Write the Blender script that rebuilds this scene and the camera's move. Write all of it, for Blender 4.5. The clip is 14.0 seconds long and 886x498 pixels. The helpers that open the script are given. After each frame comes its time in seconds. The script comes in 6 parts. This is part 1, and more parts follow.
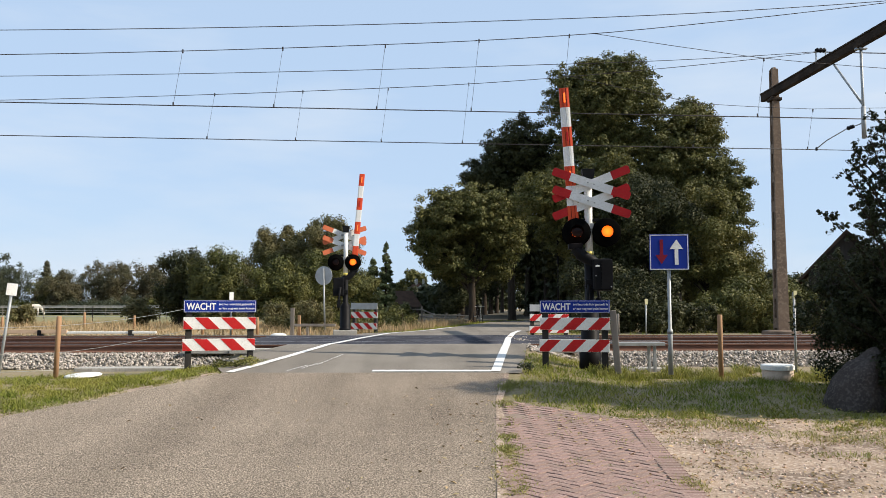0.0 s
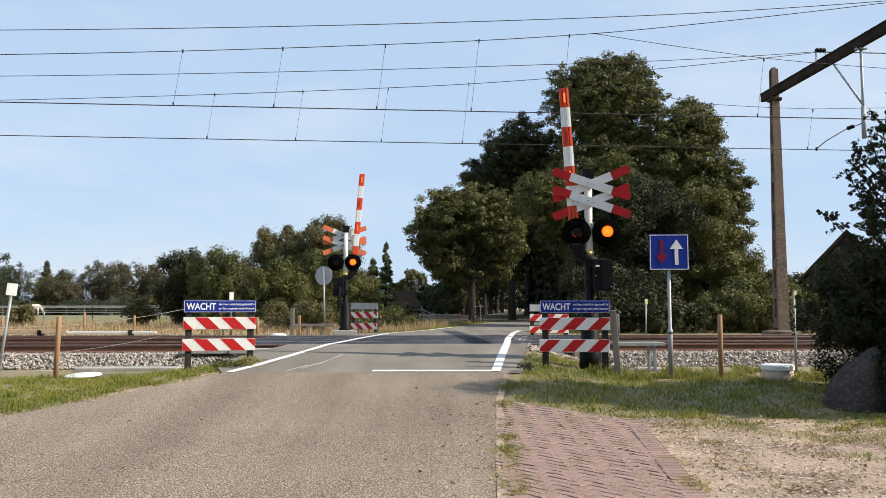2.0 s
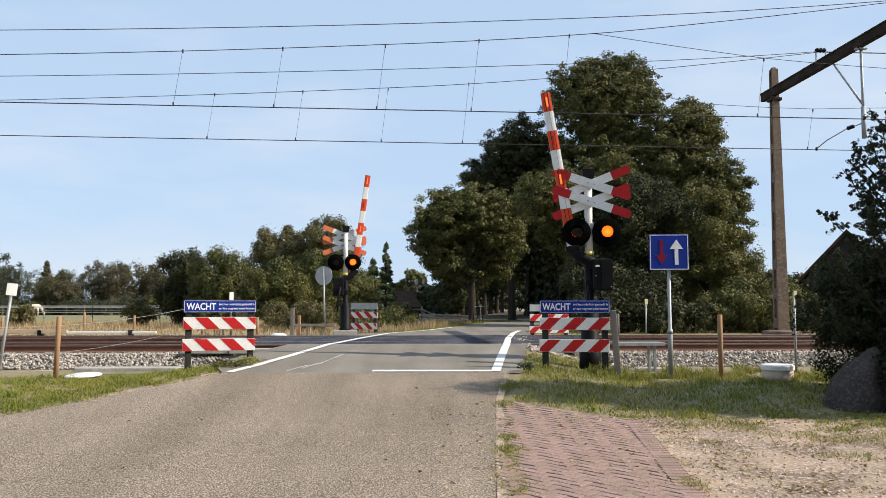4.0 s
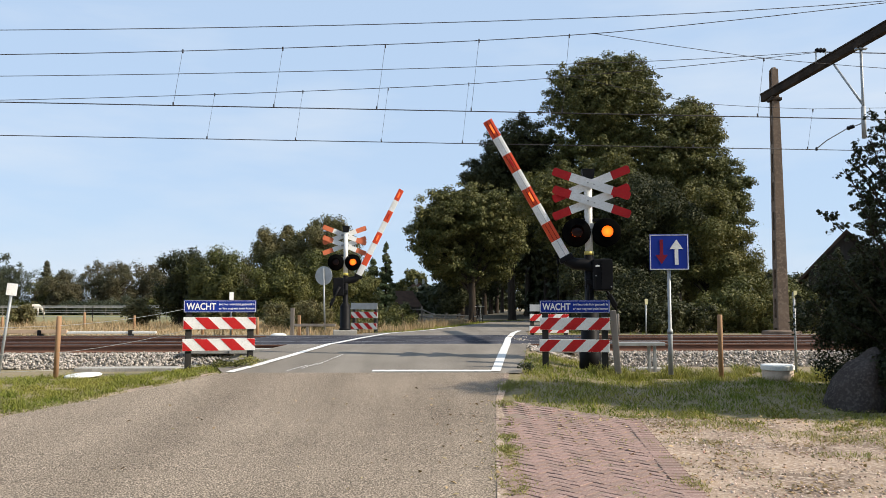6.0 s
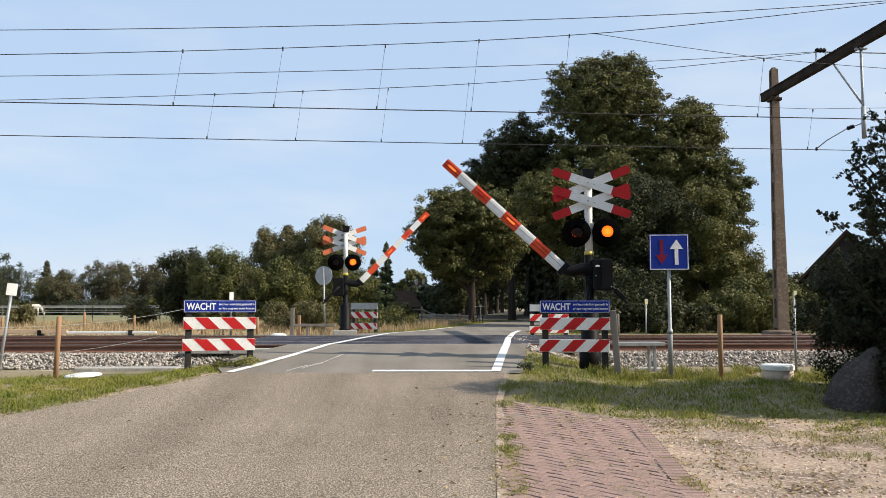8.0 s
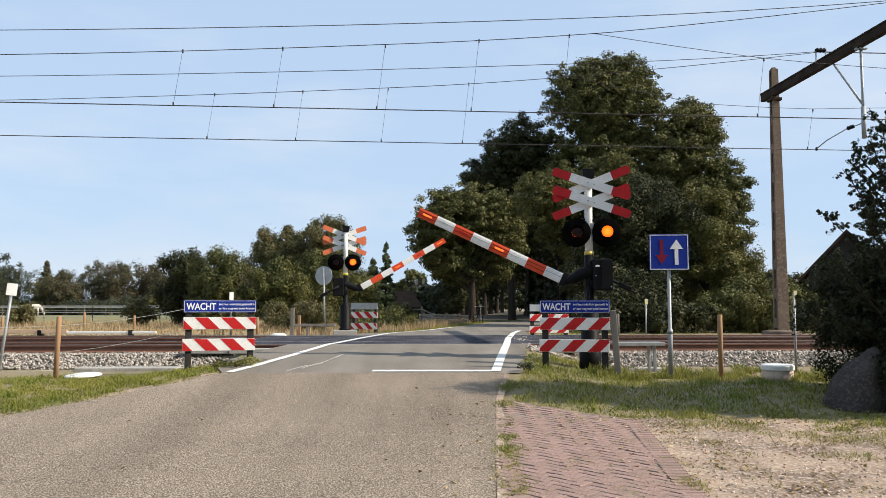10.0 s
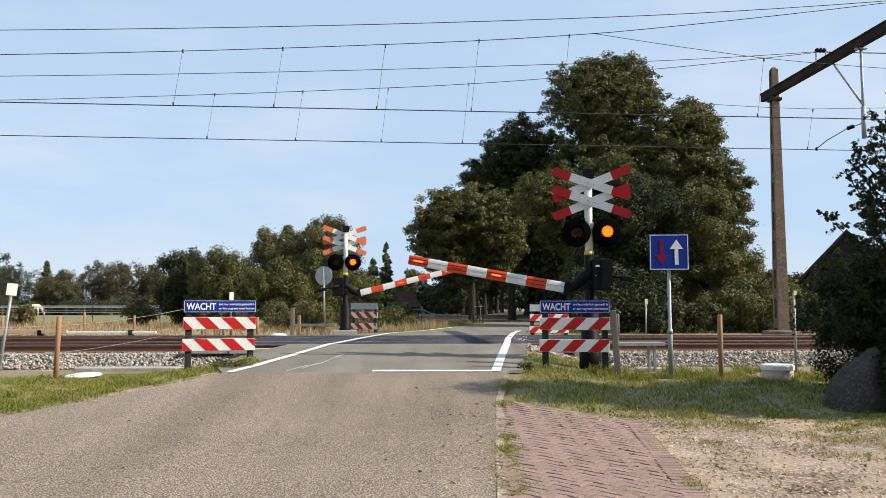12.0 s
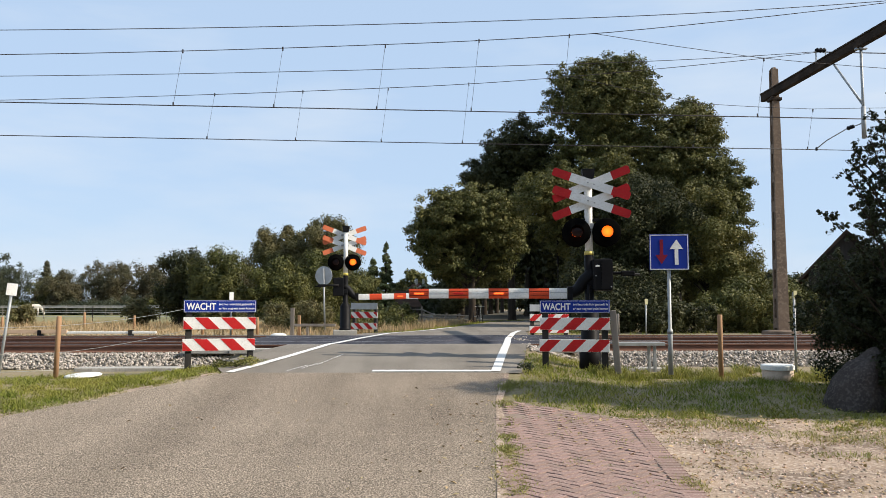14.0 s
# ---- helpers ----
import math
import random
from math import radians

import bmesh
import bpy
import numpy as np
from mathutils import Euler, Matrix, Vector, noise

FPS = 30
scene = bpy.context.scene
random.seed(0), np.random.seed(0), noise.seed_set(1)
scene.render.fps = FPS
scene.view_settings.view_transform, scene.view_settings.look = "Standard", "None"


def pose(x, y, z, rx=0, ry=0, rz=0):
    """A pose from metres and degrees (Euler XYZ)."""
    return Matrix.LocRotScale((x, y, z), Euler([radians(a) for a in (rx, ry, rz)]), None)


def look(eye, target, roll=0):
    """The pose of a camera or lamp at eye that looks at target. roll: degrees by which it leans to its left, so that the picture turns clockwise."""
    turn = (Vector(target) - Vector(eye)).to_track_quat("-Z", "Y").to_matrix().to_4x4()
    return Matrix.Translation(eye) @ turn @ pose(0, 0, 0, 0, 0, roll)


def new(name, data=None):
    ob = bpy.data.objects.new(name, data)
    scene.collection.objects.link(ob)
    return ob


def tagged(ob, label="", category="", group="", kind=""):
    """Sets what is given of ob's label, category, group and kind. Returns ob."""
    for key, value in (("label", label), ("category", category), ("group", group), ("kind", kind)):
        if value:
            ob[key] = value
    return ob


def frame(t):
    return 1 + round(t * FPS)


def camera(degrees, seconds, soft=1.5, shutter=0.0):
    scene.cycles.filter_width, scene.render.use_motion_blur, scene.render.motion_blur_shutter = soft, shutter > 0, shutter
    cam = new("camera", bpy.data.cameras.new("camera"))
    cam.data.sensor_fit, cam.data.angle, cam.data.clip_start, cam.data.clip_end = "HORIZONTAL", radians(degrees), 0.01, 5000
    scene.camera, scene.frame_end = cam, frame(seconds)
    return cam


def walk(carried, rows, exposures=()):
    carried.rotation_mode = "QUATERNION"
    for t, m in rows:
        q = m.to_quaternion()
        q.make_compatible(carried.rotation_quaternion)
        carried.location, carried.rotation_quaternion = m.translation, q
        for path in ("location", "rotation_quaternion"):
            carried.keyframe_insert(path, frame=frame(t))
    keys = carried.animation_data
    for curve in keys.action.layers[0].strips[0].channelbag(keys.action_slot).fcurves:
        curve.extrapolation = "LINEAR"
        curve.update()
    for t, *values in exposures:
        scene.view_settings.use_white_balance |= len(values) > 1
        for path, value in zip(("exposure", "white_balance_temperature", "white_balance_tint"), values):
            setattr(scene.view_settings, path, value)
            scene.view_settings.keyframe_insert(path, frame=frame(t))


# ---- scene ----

# The rail heads lie at z = 0; the tracks run along x, turned a little; y leads over the crossing.
cam = camera(58.5, 14.0, 0.8)
EYE = Matrix.Translation((0, 0, 0.79)) @ pose(0, 0, 0, 94.25, 0, 0)
walk(cam, [(0.0, EYE), (14.0, EYE)], exposures=[(0.0, 0.5), (14.0, 0.5)])

# ---- light ----
SUN_ELEV, SUN_AZ = radians(36), radians(-12)     # azimuth from +x, towards -y
world = bpy.data.worlds.new("world")
scene.world = world
world.use_nodes = True
wn, wl = world.node_tree.nodes, world.node_tree.links
wbg = wn["Background"]
sky = wn.new("ShaderNodeTexSky")
sky.sky_type, sky.sun_disc = "NISHITA", False
sky.sun_elevation, sky.sun_rotation = SUN_ELEV, radians(90) - SUN_AZ
sky.air_density, sky.dust_density, sky.ozone_density = 1.0, 0.6, 1.6
wco = wn.new("ShaderNodeTexCoord")
wmap = wn.new("ShaderNodeMapping")
wmap.inputs["Scale"].default_value = (1.3, 1.3, 5.5)
wnoise = wn.new("ShaderNodeTexNoise")
wnoise.inputs["Scale"].default_value, wnoise.inputs["Detail"].default_value = 2.2, 7
wramp = wn.new("ShaderNodeMapRange")
wramp.inputs["From Min"].default_value, wramp.inputs["From Max"].default_value = 0.46, 0.74
wramp.inputs["To Max"].default_value = 0.75
veil = wn.new("ShaderNodeMixRGB")                # thin summer haze over the whole sky
veil.inputs[0].default_value = 0.88
veil.inputs[2].default_value = (2.46, 3.2, 4.24, 1)
wmix = wn.new("ShaderNodeMixRGB")                # faint high cloud
wmix.inputs[2].default_value = (3.5, 3.9, 4.4, 1)
wl.new(wco.outputs["Generated"], wmap.inputs[0])
wl.new(wmap.outputs[0], wnoise.inputs["Vector"])
wl.new(wnoise.outputs["Fac"], wramp.inputs["Value"])
wl.new(sky.outputs[0], veil.inputs[1])
wl.new(veil.outputs[0], wmix.inputs[1])
wl.new(wramp.outputs[0], wmix.inputs[0])
wl.new(wmix.outputs[0], wbg.inputs[0])
wbg.inputs[1].default_value = 0.15

sun_data = bpy.data.lights.new("sun", "SUN")
sun_data.energy, sun_data.angle, sun_data.color = 4.7, radians(0.55), (1.0, 0.89, 0.74)
sun = new("sun", sun_data)
SUN_DIR = Vector((math.cos(SUN_ELEV) * math.cos(SUN_AZ), math.cos(SUN_ELEV) * math.sin(SUN_AZ), math.sin(SUN_ELEV)))
sun.matrix_world = look(SUN_DIR * 60, (0, 0, 0))


# ---- materials ----
def material(name, c1, c2=None, rough=0.7, metal=0.0, scale=8.0, bump=0.0, fine=0.0, c3=None, per_object=0.0, island=0.0, translucent=0.0, stretch=(1, 1, 1), spec=0.5, bump_scale=None, lo=0.35, hi=0.65, dist=0.01, fine_scale=None, fine_lo=0.48, fine_hi=0.7, streak=None, streak_amount=0.2):
    """Two colours mixed by coarse noise, a third by fine noise, with bump and long wear streaks; tinted per object or per island."""
    m = bpy.data.materials.new(name)
    m.use_nodes = True
    n, l = m.node_tree.nodes, m.node_tree.links
    b = n["Principled BSDF"]
    b.inputs["Roughness"].default_value, b.inputs["Metallic"].default_value = rough, metal
    b.inputs["Specular IOR Level"].default_value = spec
    co = n.new("ShaderNodeTexCoord")
    mp = n.new("ShaderNodeMapping")
    mp.inputs["Scale"].default_value = stretch
    l.new(co.outputs["Object"], mp.inputs[0])

    def noise_fac(sc, detail, a, z):
        t = n.new("ShaderNodeTexNoise")
        t.inputs["Scale"].default_value, t.inputs["Detail"].default_value = sc, detail
        l.new(mp.outputs[0], t.inputs["Vector"])
        r = n.new("ShaderNodeMapRange")
        r.inputs["From Min"].default_value, r.inputs["From Max"].default_value = a, z
        l.new(t.outputs["Fac"], r.inputs["Value"])
        return t, r.outputs[0]

    out = n.new("ShaderNodeMixRGB")
    out.inputs[1].default_value, out.inputs[2].default_value = (*c1, 1), (*(c2 or c1), 1)
    l.new(noise_fac(scale, 5, lo, hi)[1], out.inputs[0])
    col = out.outputs[0]
    if c3:
        mx = n.new("ShaderNodeMixRGB")
        mx.inputs[2].default_value = (*c3, 1)
        l.new(noise_fac(fine_scale or scale * 9, 3, fine_lo, fine_hi)[1], mx.inputs[0])
        l.new(col, mx.inputs[1])
        col = mx.outputs[0]
    if streak:
        sm = n.new("ShaderNodeMapping")
        sm.inputs["Scale"].default_value = streak
        sm.inputs["Rotation"].default_value = (0, 0, radians(-9))
        st = n.new("ShaderNodeTexNoise")
        st.inputs["Scale"].default_value, st.inputs["Detail"].default_value = 1.0, 6
        sr = n.new("ShaderNodeMapRange")
        sr.inputs["From Min"].default_value, sr.inputs["From Max"].default_value = 0.3, 0.7
        sr.inputs["To Min"].default_value, sr.inputs["To Max"].default_value = 1 - streak_amount, 1 + streak_amount
        sh = n.new("ShaderNodeHueSaturation")
        l.new(co.outputs["Object"], sm.inputs[0])
        l.new(sm.outputs[0], st.inputs["Vector"])
        l.new(st.outputs["Fac"], sr.inputs["Value"])
        l.new(sr.outputs[0], sh.inputs["Value"])
        l.new(col, sh.inputs["Color"])
        col = sh.outputs[0]
    for amount, node, socket in ((per_object, "ShaderNodeObjectInfo", "Random"), (island, "ShaderNodeNewGeometry", "Random Per Island")):
        if amount:
            src = n.new(node)
            hsv = n.new("ShaderNodeHueSaturation")
            r = n.new("ShaderNodeMapRange")
            r.inputs["To Min"].default_value, r.inputs["To Max"].default_value = 1 - amount, 1 + amount
            l.new(src.outputs[socket], r.inputs["Value"])
            l.new(r.outputs[0], hsv.inputs["Value"])
            r2 = n.new("ShaderNodeMapRange")
            r2.inputs["To Min"].default_value, r2.inputs["To Max"].default_value = 0.5 + 0.04 * amount, 0.5 - 0.04 * amount
            l.new(src.outputs[socket], r2.inputs["Value"])
            l.new(r2.outputs[0], hsv.inputs["Hue"])
            l.new(col, hsv.inputs["Color"])
            col = hsv.outputs[0]
    l.new(col, b.inputs["Base Color"])
    if bump or fine:
        t, _ = noise_fac(bump_scale or scale * 6, 6, 0, 1)
        bp = n.new("ShaderNodeBump")
        bp.inputs["Strength"].default_value, bp.inputs["Distance"].default_value = bump, dist
        l.new(t.outputs["Fac"], bp.inputs["Height"])
        l.new(bp.outputs[0], b.inputs["Normal"])
    if translucent:
        tr = n.new("ShaderNodeBsdfTranslucent")
        ms = n.new("ShaderNodeMixShader")
        ms.inputs[0].default_value = translucent
        l.new(col, tr.inputs["Color"])
        l.new(b.outputs[0], ms.inputs[1])
        l.new(tr.outputs[0], ms.inputs[2])
        l.new(ms.outputs[0], n["Material Output"].inputs["Surface"])
    return m


def glow(name, rim, core, strength, size):
    """A lamp glass that gives off light, hotter in the middle."""
    m = bpy.data.materials.new(name)
    m.use_nodes = True
    n, l = m.node_tree.nodes, m.node_tree.links
    b = n["Principled BSDF"]
    co = n.new("ShaderNodeTexCoord")
    mp = n.new("ShaderNodeMapping")
    mp.inputs["Scale"].default_value = (1 / size, 1 / size, 1 / size)
    g = n.new("ShaderNodeTexGradient")
    g.gradient_type = "SPHERICAL"
    mx = n.new("ShaderNodeMixRGB")
    mx.inputs[1].default_value, mx.inputs[2].default_value = (*rim, 1), (*core, 1)
    l.new(co.outputs["Object"], mp.inputs[0])
    l.new(mp.outputs[0], g.inputs[0])
    l.new(g.outputs["Fac"], mx.inputs[0])
    l.new(mx.outputs[0], b.inputs["Emission Color"])
    b.inputs["Base Color"].default_value = (0.3, 0.03, 0.01, 1)
    b.inputs["Emission Strength"].default_value = strength
    return m


ASPHALT_OLD = material("worn chip asphalt", (0.070, 0.057, 0.044), (0.150, 0.124, 0.096), 0.95, scale=0.55, c3=(0.47, 0.385, 0.30), bump=1.0, bump_scale=60, spec=0.05, lo=0.25, hi=0.75, fine_scale=64, dist=0.012, fine_lo=0.42, fine_hi=0.67, streak=(1.3, 0.08, 1), streak_amount=0.15)
ASPHALT_NEW = material("grey asphalt", (0.165, 0.150, 0.132), (0.205, 0.187, 0.163), 0.95, scale=0.9, c3=(0.27, 0.245, 0.21), bump=0.4, bump_scale=80, spec=0.0, fine_scale=60, streak=(1.6, 0.12, 1), streak_amount=0.16)
ASPHALT_DARK = material("dark crossing panel rubber", (0.040, 0.042, 0.052), (0.065, 0.067, 0.080), 0.95, scale=1.2, c3=(0.09, 0.09, 0.10), bump=0.3, bump_scale=50, spec=0.0, streak=(1.2, 0.3, 1), streak_amount=0.25)
ROAD_PAINT = material("white road paint", (0.78, 0.77, 0.74), (0.66, 0.65, 0.62), 0.7, scale=3, c3=(0.5, 0.49, 0.46), bump=0.2)
SOIL = material("dry soil and grass", (0.22, 0.165, 0.095), (0.16, 0.135, 0.06), 0.95, scale=0.8, c3=(0.28, 0.225, 0.14), bump=0.6, bump_scale=18, fine_scale=20)
SAND = material("pale sandy gravel", (0.34, 0.250, 0.180), (0.185, 0.130, 0.094), 0.95, scale=1.5, c3=(0.49, 0.40, 0.315), bump=1.0, bump_scale=30, dist=0.02, fine_scale=26, lo=0.40, hi=0.60, streak=(0.7, 2.6, 1), streak_amount=0.16)
FIELD = material("pasture", (0.13, 0.145, 0.05), (0.19, 0.165, 0.07), 0.95, scale=0.06, c3=(0.22, 0.19, 0.09))
STRAW = material("dry straw meadow", (0.36, 0.28, 0.16), (0.27, 0.205, 0.11), 0.95, scale=0.4, c3=(0.42, 0.34, 0.2), bump=0.5, bump_scale=12)
# ground colour darkened to stand for the shade below the avenue
SHADED_FLOOR = material("woodland ground, shade in the colour", (0.060, 0.048, 0.032), (0.040, 0.042, 0.022), 0.95, scale=0.7, c3=(0.10, 0.078, 0.05), bump=0.6, bump_scale=14)
PATH_BED = material("sandy brick joints", (0.27, 0.205, 0.16), (0.18, 0.135, 0.105), 0.95, scale=5)
BRICK = material("purple-red paving brick", (0.215, 0.138, 0.118), (0.27, 0.182, 0.155), 0.9, scale=5, c3=(0.38, 0.295, 0.25), bump=0.4, bump_scale=60, per_object=0.13, spec=0.25)
BRICK_REST = material("purple-red paving brick further on", (0.215, 0.138, 0.118), (0.27, 0.182, 0.155), 0.9, scale=5, c3=(0.38, 0.295, 0.25), bump=0.4, bump_scale=60, island=0.13, spec=0.25)
BALLAST = material("ballast stone", (0.41, 0.37, 0.32), (0.26, 0.235, 0.205), 0.95, scale=9, bump=0.3, island=0.5, spec=0.2)
BALLAST_BED = material("ballast bed", (0.12, 0.10, 0.082), (0.18, 0.155, 0.13), 0.95, scale=12, c3=(0.2, 0.18, 0.155), bump=1.0, bump_scale=20, dist=0.04)
RAIL_RUST = material("rusty rail steel", (0.165, 0.076, 0.048), (0.11, 0.054, 0.036), 0.85, scale=3, bump=0.2)
RAIL_TOP = material("polished rail head", (0.42, 0.40, 0.38), (0.34, 0.31, 0.29), 0.35, 0.9, scale=5)
CONCRETE = material("grey concrete", (0.40, 0.385, 0.35), (0.31, 0.295, 0.265), 0.9, scale=2.5, c3=(0.24, 0.225, 0.2), bump=0.3, bump_scale=30)
POLE_CONCRETE = material("weathered brown concrete", (0.165, 0.115, 0.080), (0.105, 0.075, 0.054), 0.95, scale=1.5, c3=(0.21, 0.155, 0.112), bump=0.5, bump_scale=40)
BEAM_DARK = material("dark tarred concrete beam", (0.026, 0.020, 0.016), (0.045, 0.034, 0.026), 0.95, scale=2, bump=0.4, spec=0.1)
WOOD_POST = material("orange-brown wooden post", (0.36, 0.215, 0.115), (0.29, 0.165, 0.085), 0.8, scale=6, stretch=(1, 1, 0.12), bump=0.3)
WOOD_GREY = material("weathered grey timber", (0.26, 0.23, 0.20), (0.17, 0.15, 0.13), 0.9, scale=5, stretch=(1, 1, 0.15), bump=0.4)
WOOD_DARK = material("dark stained timber", (0.022, 0.021, 0.021), (0.04, 0.037, 0.034), 0.9, scale=5, stretch=(1, 1, 0.15), bump=0.3, spec=0.2)
BLACK = material("black painted steel", (0.005, 0.005, 0.006), (0.009, 0.009, 0.01), 0.55, scale=4, spec=0.12)
WHITE = material("white painted steel", (0.80, 0.80, 0.78), (0.72, 0.72, 0.69), 0.45, scale=5, c3=(0.66, 0.65, 0.61))
RED = material("red sign sheeting", (0.50, 0.014, 0.016), (0.42, 0.012, 0.014), 0.55, scale=4, c3=(0.46, 0.025, 0.022), spec=0.25)
BOOM_RED = material("orange-red boom sheeting", (0.66, 0.075, 0.022), (0.58, 0.06, 0.02), 0.55, scale=4, spec=0.3)
# lit copy of the red: sunlight on the far cross is in the colour
SUNLIT_RED = material("orange-red sheeting, sunlight in the colour", (0.62, 0.16, 0.06), (0.54, 0.13, 0.05), 0.6, scale=4)
DARK_RED = material("dull dark red sheeting", (0.20, 0.010, 0.030), (0.16, 0.008, 0.024), 0.6, scale=4, spec=0.2)
BLUE = material("blue sign sheeting", (0.004, 0.028, 0.27), (0.004, 0.024, 0.23), 0.5, scale=3, spec=0.25)
GALV = material("galvanised steel", (0.33, 0.345, 0.35), (0.26, 0.275, 0.28), 0.55, 0.4, scale=9)
SIGN_BACK = material("grey sign back", (0.44, 0.46, 0.47), (0.36, 0.38, 0.39), 0.55, 0.3, scale=5)
MATT_BLACK = material("matt black paint", (0.003, 0.003, 0.003), (0.005, 0.005, 0.005), 1.0, scale=4, spec=0.0)
YELLOW = material("yellow enamel", (0.66, 0.55, 0.10), (0.6, 0.5, 0.12), 0.5)

PALE_YELLOW = material("faded yellow plate", (0.42, 0.40, 0.22), (0.36, 0.34, 0.2), 0.6, scale=9)
WIRE = material("dark copper wire", (0.035, 0.032, 0.033), (0.05, 0.04, 0.04), 0.6, 0.3)
TAPE = material("white fence tape", (0.46, 0.46, 0.44), (0.38, 0.38, 0.36), 0.7)
ROCK = material("grey boulder", (0.062, 0.052, 0.047), (0.04, 0.034, 0.031), 0.95, scale=3, c3=(0.10, 0.086, 0.078), bump=0.9, bump_scale=14, spec=0.1)
BARK = material("oak bark", (0.050, 0.040, 0.031), (0.030, 0.024, 0.019), 0.95, scale=3, stretch=(3, 3, 0.5), bump=0.6, spec=0.1)
ROOF = material("brown roof tiles", (0.075, 0.05, 0.038), (0.055, 0.038, 0.03), 0.95, scale=2, spec=0.0)
LENS_DARK = material("dark red lamp glass", (0.016, 0.003, 0.002), (0.01, 0.002, 0.0015), 0.3, spec=0.3)
LENS_LIT = glow("lit orange lamp glass", (1.0, 0.055, 0.0), (1.0, 0.24, 0.015), 1.6, 0.13)
BOOM_LIT = glow("lit boom lamp", (1.0, 0.16, 0.02), (1.0, 0.36, 0.10), 1.3, 0.3)
GRASS = material("grass blades", (0.150, 0.190, 0.028), (0.275, 0.262, 0.055), 0.75, scale=0.9, island=0.4, translucent=0.3, spec=0.25)
GRASS_EDGE = material("half-dry grass", (0.30, 0.27, 0.09), (0.20, 0.22, 0.05), 0.75, scale=0.8, island=0.35, translucent=0.3)
GRASS_DRY = material("tall dry grass", (0.38, 0.29, 0.165), (0.28, 0.205, 0.11), 0.85, scale=0.5, island=0.3, translucent=0.2, spec=0.2)


def leaves(name, a, b, island=0.35, tr=0.22):
    return material(name, a, b, 0.6, scale=0.45, island=island, translucent=tr, spec=0.25)


OAK = leaves("oak leaves", (0.070, 0.079, 0.023), (0.124, 0.120, 0.036), 0.5, 0.15)
# darker copy of the oak leaves; tree shade is put into the colour
OAK_SHADED = leaves("oak leaves, shade in the colour", (0.030, 0.036, 0.012), (0.052, 0.054, 0.017), 0.5, 0.1)
ACACIA = leaves("yellow-green leaves", (0.138, 0.128, 0.034), (0.080, 0.086, 0.023), 0.5, 0.16)
SHRUB = leaves("shrub leaves", (0.074, 0.083, 0.022), (0.125, 0.120, 0.034), 0.5, 0.18)
BROWNISH = leaves("brownish birch leaves", (0.14, 0.118, 0.05), (0.10, 0.102, 0.04))
# distance haze over the wood is put into these two leaf colours
WOOD_GREEN = leaves("green leaves, haze in the colour", (0.050, 0.063, 0.038), (0.070, 0.075, 0.041), 0.2, 0.25)
WOOD_BROWN = leaves("brown leaves, haze in the colour", (0.104, 0.087, 0.046), (0.073, 0.074, 0.038), 0.2, 0.25)
CONIFER = leaves("conifer needles", (0.070, 0.098, 0.042), (0.100, 0.115, 0.052))
# very dark leaves: the shade they stand in is put into the colour
SHADED_BUSH = leaves("bush leaves, shade in the colour", (0.024, 0.032, 0.012), (0.040, 0.047, 0.018), 0.4, 0.15)


# ---- helpers for building ----
def thing(name, m, label, category, group="", kind=""):
    e = new(name)
    e.matrix_basis = m
    return tagged(e, label, category, group, kind)


def bake(name, bm, mat, smooth=False):
    me = bpy.data.meshes.new(name)
    bm.to_mesh(me)
    bm.free()
    for q in (mat if isinstance(mat, (list, tuple)) else [mat]):
        me.materials.append(q)
    if smooth:
        me.shade_smooth()
    return me


def part(name, bm, mat, parent, label="", m=None, smooth=False):
    ob = new(name, bake(name, bm, mat, smooth) if isinstance(bm, bmesh.types.BMesh) else bm)
    ob.parent = parent
    if m is not None:
        ob.matrix_basis = m
    return tagged(ob, label)


def box(sx, sy, sz, at=(0, 0, 0), bevel=0.0, bm=None, rot=None):
    """A box centred at a point, with bevelled edges; added to bm if one is given."""
    b = bmesh.new()
    bmesh.ops.create_cube(b, size=1)
    bmesh.ops.scale(b, vec=(sx, sy, sz), verts=b.verts)
    if bevel:
        bmesh.ops.bevel(b, geom=list(b.edges), offset=bevel, segments=2, affect="EDGES", profile=0.6)
    if rot is not None:
        bmesh.ops.transform(b, matrix=rot, verts=b.verts)
    bmesh.ops.translate(b, vec=at, verts=b.verts)
    return join(bm, b)


def join(bm, b):
    if bm is None:
        return b
    me = bpy.data.meshes.new("tmp")
    b.to_mesh(me)
    b.free()
    bm.from_mesh(me)
    bpy.data.meshes.remove(me)
    return bm


def tube(points, radii, sides=10, bm=None, cap=True):
    """A tube along points with a radius at each."""
    b = bmesh.new()
    rings = []
    pts = [Vector(p) for p in points]
    if not isinstance(radii, (list, tuple)):
        radii = [radii] * len(pts)
    for i, p in enumerate(pts):
        d = (pts[min(i + 1, len(pts) - 1)] - pts[max(i - 1, 0)]).normalized()
        side = d.cross(Vector((0, 0, 1)) if abs(d.z) < 0.9 else Vector((1, 0, 0))).normalized()
        up = side.cross(d)
        rings.append([b.verts.new(p + radii[i] * (math.cos(a) * side + math.sin(a) * up)) for a in (2 * math.pi * k / sides for k in range(sides))])
    for r, q in zip(rings, rings[1:]):
        for k in range(sides):
            b.faces.new((r[k], r[(k + 1) % sides], q[(k + 1) % sides], q[k]))
    if cap:
        b.faces.new(rings[0][::-1])
        b.faces.new(rings[-1])
    bmesh.ops.recalc_face_normals(b, faces=b.faces)
    return join(bm, b)


